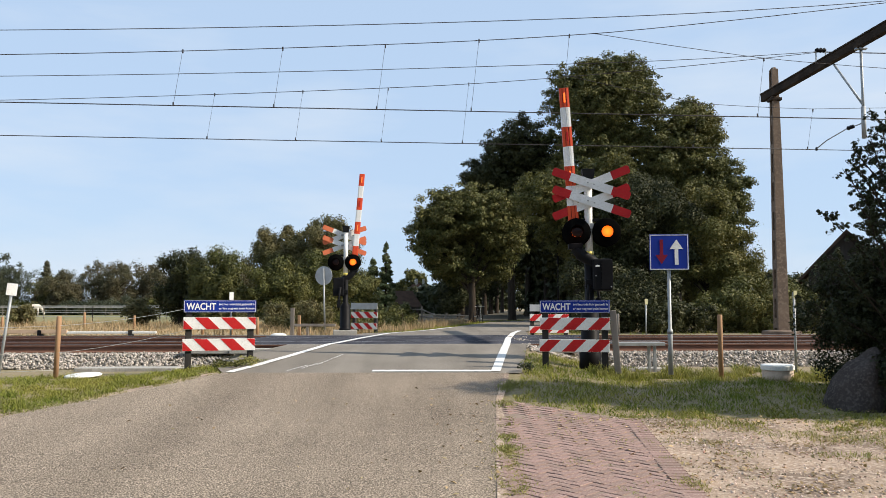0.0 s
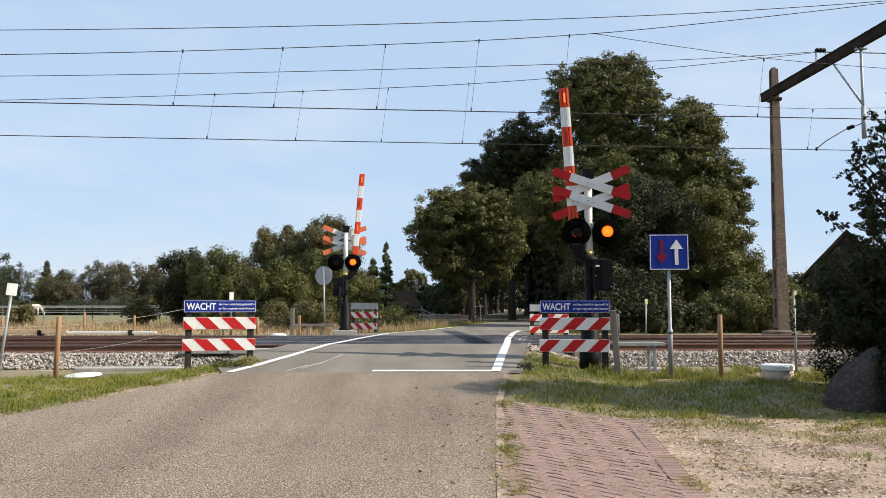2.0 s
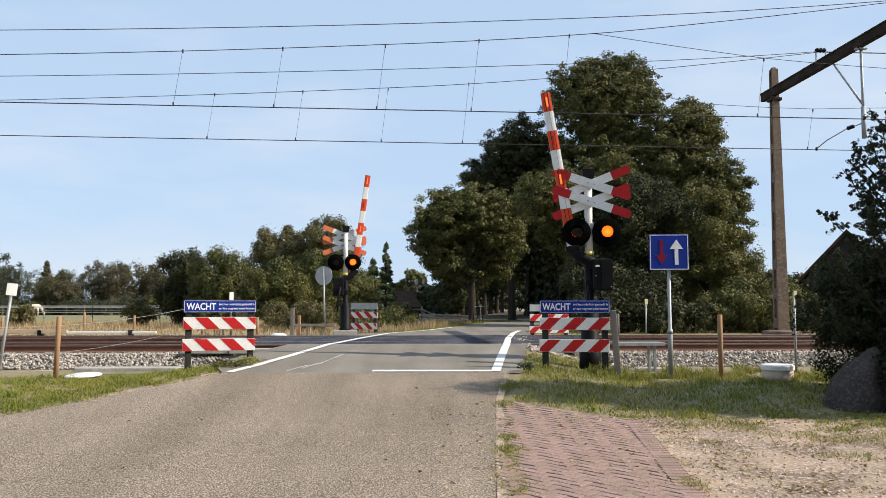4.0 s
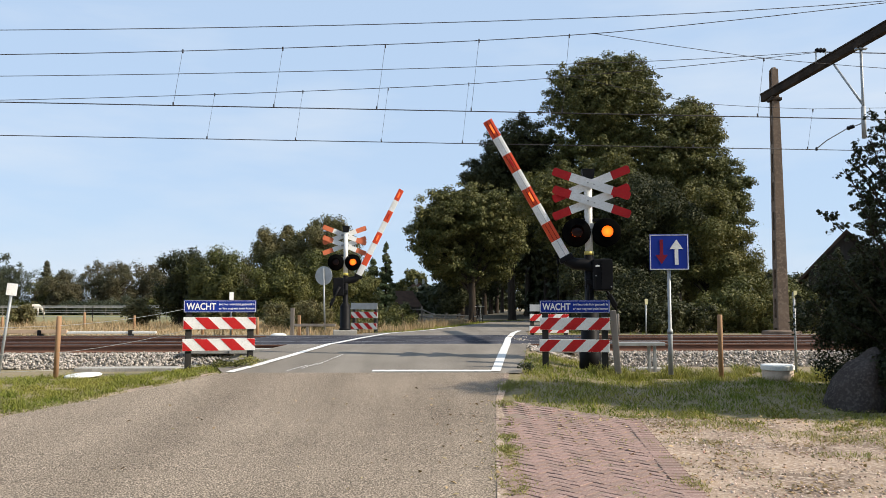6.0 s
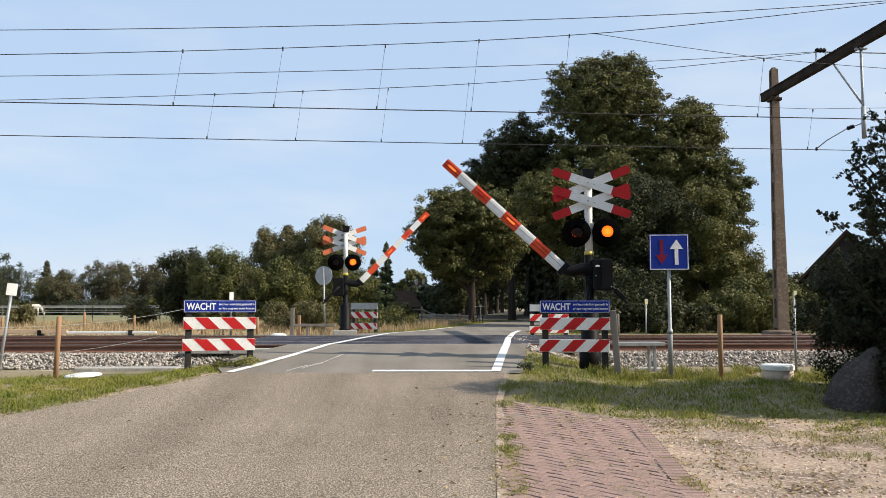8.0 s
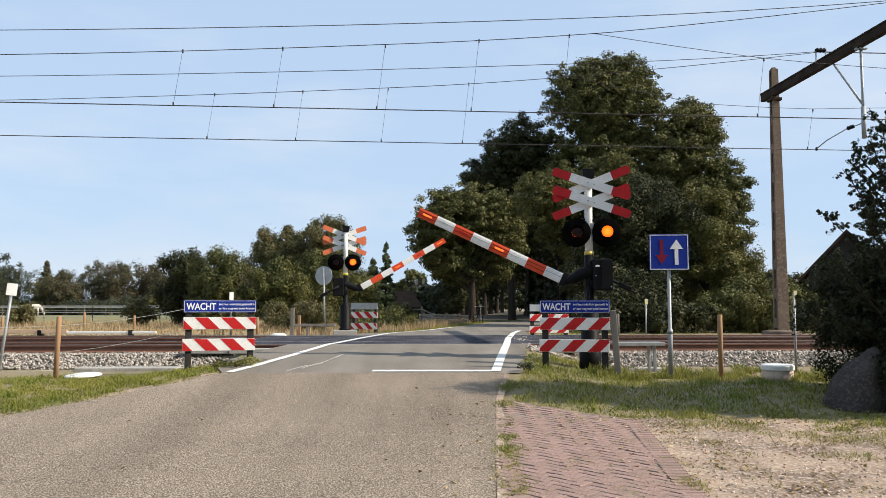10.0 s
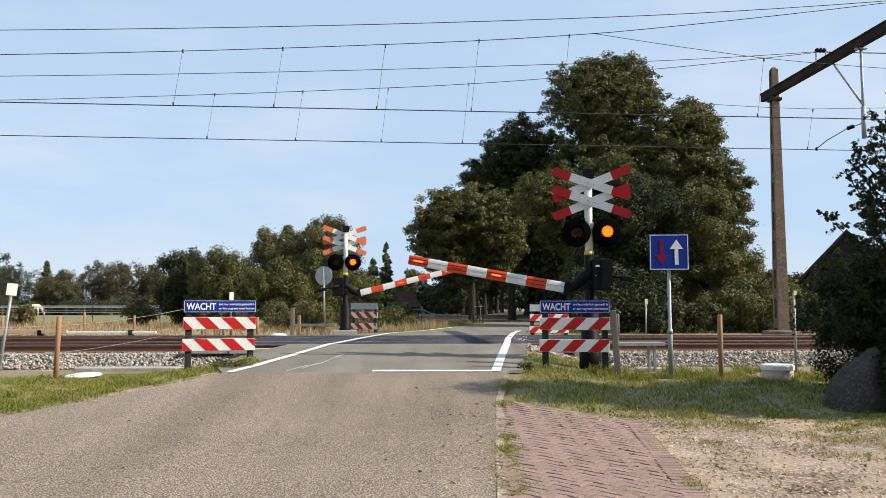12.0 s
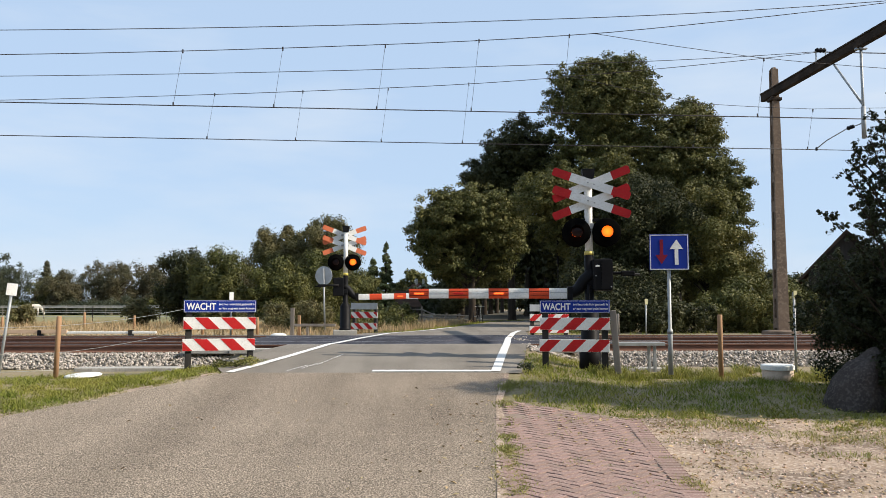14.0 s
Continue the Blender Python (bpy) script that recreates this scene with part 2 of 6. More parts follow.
def lathe(profile, sides=20, bm=None, at=(0, 0, 0)):
    """Turned round z from (radius, height) pairs."""
    b = bmesh.new()
    rings = [[b.verts.new((r * math.cos(a) + at[0], r * math.sin(a) + at[1], z + at[2])) for a in (2 * math.pi * k / sides for k in range(sides))] for r, z in profile]
    for r, q in zip(rings, rings[1:]):
        for k in range(sides):
            b.faces.new((r[k], r[(k + 1) % sides], q[(k + 1) % sides], q[k]))
    b.faces.new(rings[0][::-1])
    b.faces.new(rings[-1])
    bmesh.ops.recalc_face_normals(b, faces=b.faces)
    return join(bm, b)


def prism(poly, y0, y1, bm=None):
    """A polygon in x, z drawn out along y."""
    b = bmesh.new()
    a = [b.verts.new((x, y0, z)) for x, z in poly]
    c = [b.verts.new((x, y1, z)) for x, z in poly]
    b.faces.new(a)
    b.faces.new(c[::-1])
    for i in range(len(poly)):
        j = (i + 1) % len(poly)
        b.faces.new((a[i], c[i], c[j], a[j]))
    bmesh.ops.recalc_face_normals(b, faces=b.faces)
    return join(bm, b)


def lettering(name, text, size, mat, parent, m, label="", width=0.0, heavy=0.0):
    cu = bpy.data.curves.new(name, "FONT")
    cu.body, cu.size, cu.extrude, cu.offset = text, size, 0.001, heavy
    ob = new(name, cu)
    bpy.context.view_layer.update()
    me = bpy.data.meshes.new_from_object(ob.evaluated_get(bpy.context.evaluated_depsgraph_get()))
    bpy.data.objects.remove(ob)
    me.materials.clear()
    me.materials.append(mat)
    if width:
        wide = max(v.co.x for v in me.vertices) - min(v.co.x for v in me.vertices)
        me.transform(Matrix.Diagonal((width / wide, 1, 1, 1)))
    return part(name, me, mat, parent, label, m)


def mesh_from(name, verts, faces, mat):
    """A mesh from arrays of equal-sided faces."""
    me = bpy.data.meshes.new(name)
    verts, faces = np.asarray(verts, np.float32), np.asarray(faces, np.int32)
    k = faces.shape[1]
    me.vertices.add(len(verts))
    me.vertices.foreach_set("co", verts.ravel())
    me.loops.add(faces.size)
    me.loops.foreach_set("vertex_index", faces.ravel())
    me.polygons.add(len(faces))
    me.polygons.foreach_set("loop_start", np.arange(0, faces.size, k, dtype=np.int32))
    me.update(calc_edges=True)
    me.materials.append(mat)
    return me


# ---- the lie of the land ----
SKEW = 0.056                                     # the tracks' turn
TRACK_1, TRACK_2 = 18.2, 22.2                    # centre lines at x = 0


def lerp_table(table, v):
    return float(np.interp(v, [a for a, _ in table], [b for _, b in table]))


ROAD_RISE = [(-40, -0.95), (0, -0.80), (6.2, -0.68), (10, -0.57), (11.4, -0.46), (12.3, -0.375), (13.2, -0.28), (14.2, -0.185), (15.2, -0.105), (16.2, -0.04), (17.2, 0.0), (24.6, 0.0), (28, -0.03), (45, -0.08), (90, -0.06), (400, -0.06)]
LAND_RISE = [(-40, -0.98), (0, -0.83), (6.2, -0.71), (10, -0.58), (12.2, -0.44), (13.6, -0.41), (16.2, -0.42), (24.5, -0.42), (26.0, -0.16), (45, -0.14), (90, -0.10), (400, -0.1)]
ROAD_LEFT = [(-40, -34.0), (-12, -16.5), (0, -9.4), (6.2, -7.1), (10, -5.52), (11.45, -4.72), (13.1, -3.68), (15.2, -2.98), (18, -2.45), (24.8, -1.75), (29, -0.6), (34, 0.4), (41, 1.6), (49, 3.0), (55.5, 6.2), (61, 11.5), (67, 19), (76, 31), (200, 200)]
ROAD_RIGHT = [(-40, -12.0), (-12, 0.0), (0, 0.22), (6.2, 0.44), (11.4, 0.79), (13.2, 1.05), (15.8, 1.40), (26.5, 2.6), (34, 4.1), (41, 5.9), (49, 8.6), (55.5, 13), (61, 19.5), (67, 27.5), (76, 40), (200, 212)]


def road_z(x, y):
    return lerp_table(ROAD_RISE, y)


def land_z(x, y):
    """The verges, raised towards the road where it climbs to the rails."""
    off = max(lerp_table(ROAD_LEFT, y) - x, x - lerp_table(ROAD_RIGHT, y), 0.0)
    k = max(0.0, 1 - off / 2.2)
    k = k * k * (3 - 2 * k)
    return (1 - k) * lerp_table(LAND_RISE, y - SKEW * x) + k * (road_z(x, y) - 0.02)


def sheet(name, xs, ys, zf, mat, lift=0.0, edge=None):
    """A ground sheet over a grid; edge(x index share, y) gives x where the borders are curved."""
    v, f = [], []
    for y in ys:
        for x in xs:
            px = edge(x, y) if edge else x
            v.append((px, y, zf(px, y) + lift))
    w = len(xs)
    for j in range(len(ys) - 1):
        for i in range(w - 1):
            f.append((j * w + i, j * w + i + 1, (j + 1) * w + i + 1, (j + 1) * w + i))
    me = mesh_from(name, v, f, mat)
    me.shade_smooth()
    return new(name, me)


gx = sorted(set([-900, -400, -200, -100, -60, -40, 40, 60, 100, 200, 400, 900] + [round(-30 + 0.5 * i, 2) for i in range(121)]))
gy = sorted(set([-60, -30, 60, 80, 100, 140, 200, 300, 500, 900] + [round(-12 + 0.5 * i, 2) for i in range(125)]))


def ground_z(x, y):
    on = lerp_table(ROAD_LEFT, y) + 0.3 < x < lerp_table(ROAD_RIGHT, y) - 0.3
    return land_z(x, y) - (0.06 if on else 0.0)


ground = sheet("ground", gx, gy, ground_z, SOIL)
tagged(ground, "dry soil with sparse grass on flat land", "ground", kind="structure")
road_ys = [-40, -25, -12, -6, 0, 3, 6.2, 8, 9, 10, 10.7, 11.4, 12.3, 13.2]


def road_edge(s, y):
    a, b = lerp_table(ROAD_LEFT, y), lerp_table(ROAD_RIGHT, y)
    return a + (b - a) * s


road = sheet("road", [i / 8 for i in range(9)], road_ys, road_z, ASPHALT_OLD, 0.0, road_edge)
tagged(road, "worn pale chip-sealed asphalt country road", "road", kind="structure")
ramp_ys = [13.2, 13.7, 14.2, 14.7, 15.2, 15.8, 16.2, 16.8, 17.2, 18.2, 19, 21, 23, 25, 27, 29, 31.5, 34, 37.5, 41, 45, 49, 52, 55.5, 58, 61, 64, 67, 71, 76, 120, 200]


def ramp_edge(s, y):
    wide = 0.75 if y < 26 else 0.1
    a, b = lerp_table(ROAD_LEFT, y) - min(wide, max(0, (y - 13.2) * 0.8)), lerp_table(ROAD_RIGHT, y) + min(wide, 0.25)
    return a + (b - a) * s


ramp = sheet("road_over_crossing", [i / 8 for i in range(9)], ramp_ys, road_z, ASPHALT_NEW, 0.0, ramp_edge)
tagged(ramp, "smooth grey asphalt road over the level crossing", "road", kind="structure")


def stripe(name, pts, width, label):
    """A painted line along points on the road."""
    v, f = [], []
    fine = []
    for (x0, y0), (x1, y1) in zip(pts, pts[1:]):
        fine += [(x0 + (x1 - x0) * i / 8, y0 + (y1 - y0) * i / 8) for i in range(8)]
    fine.append(pts[-1])
    for i, (x, y) in enumerate(fine):
        a, b = Vector(fine[max(i - 1, 0)]), Vector(fine[min(i + 1, len(fine) - 1)])
        d = (b - a).normalized()
        nrm = Vector((-d.y, d.x)) * width / 2
        for s in (1, -1):
            qx, qy = x + s * nrm.x, y + s * nrm.y
            v.append((qx, qy, max(road_z(qx, qy), 0.0 if 17.3 < qy - SKEW * qx < 23.1 else -9) + 0.012))
    for i in range(len(fine) - 1):
        f.append((2 * i, 2 * i + 1, 2 * i + 3, 2 * i + 2))
    return tagged(new(name, mesh_from(name, v, f, ROAD_PAINT)), label, "road marking", kind="structure")


stripe("edge_line", [(-3.54, 13.2), (-3.22, 13.95), (-2.86, 15.1), (-2.60, 16.2), (-2.36, 17.9), (-2.12, 20.6), (-1.66, 24.6), (-0.55, 29.2), (0.4, 33.9)], 0.15, "white painted edge line along the crossing")
stripe("edge_line", [(0.875, 13.3), (0.94, 13.74), (1.225, 15.95), (1.375, 17.19), (1.665, 20.3), (2.21, 24.9), (2.72, 28.3)], 0.158, "broad white painted edge line, slightly worn")
stripe("stop_line", [(-1.18, 13.33), (0.80, 13.33)], 0.15, "white painted stop line across the lane")

# dark rubber and asphalt panels between and beside the rails
for name, y0, y1, x0, x1 in (("crossing_panel", TRACK_1 - 0.66, TRACK_1 + 0.66, -5.4, 3.4), ("crossing_panel", TRACK_1 + 0.80, TRACK_2 - 0.80, -5.2, 3.6), ("crossing_panel", TRACK_2 - 0.66, TRACK_2 + 0.66, -4.9, 4.1)):
    b = box(x1 - x0, y1 - y0, 0.12, (0, 0, 0), 0.012)
    ob = new(name, bake(name, b, ASPHALT_DARK))
    ob.matrix_basis = Matrix.Translation(((x0 + x1) / 2, (y0 + y1) / 2 + SKEW * (x0 + x1) / 2, -0.056)) @ pose(0, 0, 0, 0, 0, math.degrees(SKEW))
    tagged(ob, "dark crossing panel laid between the rails", "crossing panel", kind="structure")

# ---- tracks ----
TURN = pose(0, 0, 0, 0, 0, math.degrees(math.atan(SKEW)))
for k, yc in enumerate((TRACK_1, TRACK_2)):
    track = thing("railway_track", Matrix.Translation((0, yc, 0)) @ TURN, "rusty railway track on concrete sleepers in ballast", "railway track", "tracks", "structure")
    for s in (-1, 1):
        b = prism([(-0.075, -0.17), (0.075, -0.17), (0.075, -0.155), (0.012, -0.135), (0.012, -0.045), (0.036, -0.035), (0.036, -0.004), (-0.036, -0.004), (-0.036, -0.035), (-0.012, -0.045), (-0.012, -0.135), (-0.075, -0.155)], -75, 75)
        bmesh.ops.rotate(b, matrix=Matrix.Rotation(radians(-90), 3, "Z"), verts=b.verts)
        r = part("rail", b, RAIL_RUST, track, "rusty brown rail", pose(0, s * 0.7525, 0))
        part("running_surface", box(150, 0.06, 0.008, (0, 0, -0.002), 0.002), RAIL_TOP, r, "polished steel rail head")
    slp = bake("sleeper", box(0.24, 2.5, 0.18, (0, 0, -0.27), 0.03), CONCRETE)
    for i in range(-40, 41):
        if not (-5.2 < i * 0.6 < 3.6):
            part("sleeper", slp, CONCRETE, track, "", pose(i * 0.6, 0, 0))

b = bmesh.new()
prof = [(15.9, -0.45), (16.25, -0.36), (16.85, -0.20), (23.6, -0.20), (24.2, -0.33), (24.9, -0.45)]
rows = []
for x in (-80, -30, -5.6, 3.7, 30, 80):
    rows.append([b.verts.new((x, y + SKEW * x, z - (0.02 if x in (-5.6, 3.7) else 0))) for y, z in prof])
for i, (r, q) in enumerate(zip(rows, rows[1:])):
    if i != 2:
        for k in range(len(prof) - 1):
            b.faces.new((r[k], q[k], q[k + 1], r[k + 1]))
tagged(new("ballast_bed", bake("ballast_bed", b, BALLAST_BED)), "brown-grey ballast bed under the tracks", "ballast", kind="structure")


def scatter_stones(name, n, spots, smin, smax, mat, label, category):
    """Many small angular stones as one mesh; spots(i) gives a place."""
    cube = bmesh.new()
    bmesh.ops.create_cube(cube, size=1.35)
    bmesh.ops.triangulate(cube, faces=cube.faces)
    base = np.array([v.co for v in cube.verts])
    tri = np.array([[v.index for v in f.verts] for f in cube.faces])
    cube.free()
    rng = np.random.default_rng(5)
    vs, fs = [], []
    for i in range(n):
        x, y, z = spots(rng)
        q = base * (1 + rng.uniform(-0.42, 0.42, base.shape)) * rng.uniform(0.5, 1.3, 3) * rng.uniform(smin, smax)
        q = q @ np.array(Euler(rng.uniform(0, 6.3, 3)).to_matrix())
        vs.append(q + (x, y, z))
        fs.append(tri + i * len(base))
    return tagged(new(name, mesh_from(name, np.concatenate(vs), np.concatenate(fs), mat)), label, category, kind="stuff")


def ballast_spot(rng):
    x = rng.uniform(-14, -4.4) if rng.random() < 0.55 else rng.uniform(1.75, 12.5)
    t = rng.uniform(16.0, 17.5) if rng.random() < 0.8 else rng.uniform(18.8, 21.5)
    z = float(np.interp(t, [a for a, _ in prof], [c for _, c in prof]))
    if x > 0 and x < 3.8:
        z = max(z, land_z(x, t + SKEW * x))
    return x, t + SKEW * x, z + rng.uniform(0.0, 0.03)


scatter_stones("ballast_stones", 14000, ballast_spot, 0.016, 0.034, BALLAST, "loose pale grey ballast stones beside the rails", "ballast")


# ---- level crossing signals ----
def cross_board(parent, angle, x, z, y, label, red, turn):
    """One board of the cross: white middle, red ends with clipped corners, two faces and an edge."""
    half, w = 0.745, 0.077
    rot = Matrix.Translation((x, y, z)) @ pose(0, 0, 0, 0, 0, turn) @ pose(0, 0, 0, 0, angle, 0)
    board = part("cross_board", prism([(-half * 0.54, -w), (half * 0.54, -w), (half * 0.54, w), (-half * 0.54, w)], -0.012, 0.012), WHITE, parent, label, rot)
    for s in (-1, 1):
        poly = [(s * half * 0.54, -w), (s * (half - 0.025), -w), (s * half, -w + 0.03), (s * half, w - 0.03), (s * (half - 0.025), w), (s * half * 0.54, w)]
        part("red_end", prism(poly, -0.012, 0.012), red, board, "red board end")
        part("bolt", lathe([(0.014, 0), (0.014, 0.02), (0.006, 0.026)], 8), GALV, board, "", Matrix.Translation((s * 0.06, -0.012, 0)) @ pose(0, 0, 0, 90, 0, 0))
    return board


def half_pipe(radius, length, start, end, sides=14, thick=0.006):
    """A hood: part of a pipe that reaches along -y."""
    b = bmesh.new()
    rows = []
    for i in range(sides + 1):
        a = radians(start + (end - start) * i / sides)
        c, s = math.cos(a), math.sin(a)
        ln = length * (0.55 + 0.45 * max(0.0, s))
        rows.append([b.verts.new((r * c, y, r * s)) for r, y in ((radius, 0), (radius, -ln), (radius - thick, -ln), (radius - thick, 0))])
    for r, q in zip(rows, rows[1:]):
        for k in range(4):
            b.faces.new((r[k], r[(k + 1) % 4], q[(k + 1) % 4], q[k]))
    bmesh.ops.recalc_face_normals(b, faces=b.faces)
    return b


def signal_lamp(parent, x, y, z, back):
    """Black round backing plate, hood and a glass with a lit and a dark face."""
    lamp = part("lamp", lathe([(0.245, 0), (0.262, 0.012), (0.262, 0.03), (0.20, 0.045), (0.14, 0.10), (0.10, 0.13)], 28), MATT_BLACK, parent, "round black signal lamp with hood",
                Matrix.Translation((x, y, z)) @ pose(0, 0, 0, 0, 0, 180 if back else 0) @ pose(0, 0, 0, -90, 0, 0), True)
    turned = pose(0, 0, 0, 90, 0, 0)
    part("hood", half_pipe(0.117, 0.24, -35, 215), MATT_BLACK, lamp, "black lamp hood", turned)
    lens = new("lens", lens_mesh())
    lens.parent = lamp
    lens["label"] = "round lamp glass, one face lit orange"
    lens.matrix_basis = turned @ pose(0, -0.125, 0)
    return lens


LENS_CACHE = []


def lens_mesh():
    if not LENS_CACHE:
        b = lathe([(0.104, 0.0), (0.104, 0.004), (0.07, 0.013), (0.0, 0.017)][:3], 24)
        bmesh.ops.rotate(b, matrix=Matrix.Rotation(radians(90), 3, "X"), verts=b.verts)
        d = lathe([(0.104, 0.0), (0.104, 0.004), (0.07, 0.013)], 24)
        bmesh.ops.rotate(d, matrix=Matrix.Rotation(radians(-90), 3, "X"), verts=d.verts)
        cut = len(b.faces)
        b = join(b, d)
        for i, fc in enumerate(b.faces):
            fc.material_index = 0 if i < cut else 1
        LENS_CACHE.append(bake("lens", b, [LENS_LIT, LENS_DARK], True))
    return LENS_CACHE[0]


def crossing_signal(m, label, red, sunk, reach, turn):
    """Post with cross, lamps on both sides, siren, barrier drive and boom; the boom turns about its hub."""
    sig = thing("crossing_signal", m, label, "railway signal", "crossing signals")
    part("foundation", box(0.75, 0.75, 0.28, (0, 0, 0.06 - sunk), 0.03), CONCRETE, sig, "concrete foundation block")
    part("base_post", lathe([(0.20, 0.2 - sunk), (0.20, 0.24), (0.165, 0.27), (0.165, 0.95), (0.11, 1.05), (0.085, 1.08), (0.085, 1.95)], 20), BLACK, sig, "black steel lower post", None, True)
    part("post", lathe([(0.072, 1.95), (0.072, 3.37)], 18), WHITE, sig, "white steel post", None, True)
    part("collar", lathe([(0.088, 1.95), (0.088, 2.02)], 18), YELLOW, sig, "yellow band", None, True)
    siren = part("siren", prism([(-0.09, 3.37), (0.09, 3.37), (0.12, 3.55), (-0.12, 3.55)], -0.11, 0.10), BLACK, sig, "black bell housing")
    part("siren_foot", box(0.16, 0.16, 0.03, (0, 0, 3.36), 0.005), BLACK, siren)
    for s, a in ((-1, 1), (1, -1)):
        for z in (3.26, 2.925):
            cross_board(sig, 20.5 * a, 0.04, z, -0.13 + 0.028 * s, "red and white cross board", red, turn)
    for z in (3.26, 2.925):
        part("clamp", box(0.24, 0.13, 0.05, (0.03, -0.05, z), 0.008), GALV, sig, "galvanised clamp")
    part("lamp_bracket", box(0.66, 0.05, 0.05, (0.04, 0, 2.60), 0.008), BLACK, sig)
    part("lamp_bracket", box(0.10, 0.14, 0.12, (0.04, 0, 2.48), 0.02), GALV, sig, "galvanised bracket")
    lenses = []
    for back in (False, True):
        for s in (-1, 1):
            lenses.append(signal_lamp(sig, 0.045 + s * 0.272, 0.10 if back else -0.10, 2.37, back))
    drive = part("drive_box", box(0.34, 0.46, 0.58, (0.22, 0.0, 1.58), 0.025), BLACK, sig, "black barrier drive box")
    part("door", box(0.20, 0.012, 0.54, (0.30, -0.237, 1.58), 0.004), BLACK, drive)
    part("maker_plate", box(0.075, 0.006, 0.03, (0.13, -0.235, 1.74), 0.002), WHITE, drive, "small white plate")
    part("bolt", lathe([(0.012, 0), (0.012, 0.02)], 8), GALV, drive, "", Matrix.Translation((0.10, -0.23, 1.56)) @ pose(0, 0, 0, 90, 0, 0))
    part("bolt", lathe([(0.012, 0), (0.012, 0.02)], 8), GALV, drive, "", Matrix.Translation((0.37, -0.243, 1.36)) @ pose(0, 0, 0, 90, 0, 0))
    part("conduit", tube([(-0.02, -0.1, 1.4), (-0.04, -0.13, 1.25), (-0.03, -0.12, 1.0), (-0.03, -0.12, 0.3)], 0.028, 8), BLACK, sig, "black cable conduit", None, True)
    part("mast_arm", box(0.30, 0.20, 0.16, (0.07, 0, 1.42), 0.03), BLACK, sig)
    # the boom, in its lowered pose about the hub
    boom = part("boom_arm", tube([(-0.02, 0, 0.0), (-0.14, 0, -0.03), (-0.26, 0, -0.14), (-0.36, 0, -0.29), (-0.46, 0, -0.36), (-0.56, 0, -0.38)], [0.115, 0.12, 0.115, 0.11, 0.10, 0.095], 14), BLACK, sig,
                "black goose-neck boom arm", BOOM_HUB, True)
    part("counterweight", tube([(0.05, 0.3, 0.0), (0.42, 0.3, 0.01), (0.80, 0.3, -0.02)], [0.04, 0.026, 0.022], 8), BLACK, boom, "black counterweight bar", None, True)
    part("counterweight_block", box(0.26, 0.10, 0.10, (0.58, 0.3, 0.0), 0.02), BLACK, boom)
    x0, x1 = -0.53, -reach - 0.06
    step = (x1 - x0) / 8.05
    for i in range(8):
        a, c = x0 + step * i, x0 + step * (i + 1)
        h = 0.096 - 0.010 * i / 8
        mid = (a + c) / 2
        bm = prism([(-h * 0.5, -h), (h * 0.5, -h), (h * 0.6, -h * 0.6), (h * 0.6, h * 0.6), (h * 0.5, h), (-h * 0.5, h), (-h * 0.6, h * 0.6), (-h * 0.6, -h * 0.6)], 0, abs(step))
        bmesh.ops.rotate(bm, matrix=Matrix.Rotation(radians(90), 3, "Z"), verts=bm.verts)
        bmesh.ops.translate(bm, vec=(a, 0, -0.375), verts=bm.verts)
        red = i % 2 == 1
        seg = part("boom_segment", bm, BOOM_RED if red else WHITE, boom, "orange-red boom segment" if red else "white boom segment")
        part("ridge", box(abs(step) * 0.98, 0.012, 0.012, (mid, -h * 0.6, -0.375 + 0.012), 0.002), BOOM_RED if red else SIGN_BACK, boom)
        if red:
            for sz in (-0.034, 0.034):
                part("groove", box(abs(step) * 0.96, 0.006, 0.008, (mid, -h * 0.61, -0.375 + sz), 0.001), BLACK, boom, "dark groove")
        if red and i >= 3:
            part("boom_lamp", box(0.18, 0.02, 0.032, (mid, -h * 0.62, -0.375), 0.006), BOOM_LIT if i != 5 else RED, boom, "lit orange boom lamp" if i != 5 else "unlit boom lamp")
            part("boom_lamp", box(0.18, 0.02, 0.032, (mid, h * 0.62, -0.375), 0.006), BOOM_LIT if i != 5 else RED, boom, "lit orange boom lamp" if i != 5 else "unlit boom lamp")
    part("boom_foot", box(0.10, 0.20, 0.26, (-0.52, 0, -0.378), 0.02), BLACK, boom)
    return sig, boom, lenses


BOOM_HUB = pose(0.16, -0.02, 1.62)
NEAR, NEAR_BOOM, NEAR_LENSES = crossing_signal(pose(2.70, 14.6, -0.19, 0, 0, -5), "black and white crossing signal with red cross and half barrier", RED, 0.45, 3.46, -9)
FAR, FAR_BOOM, FAR_LENSES = crossing_signal(pose(-3.14, 25.5, -0.12, 0, 0, 187), "crossing signal with orange-red cross and half barrier across the tracks", SUNLIT_RED, 0.0, 3.64, 6)


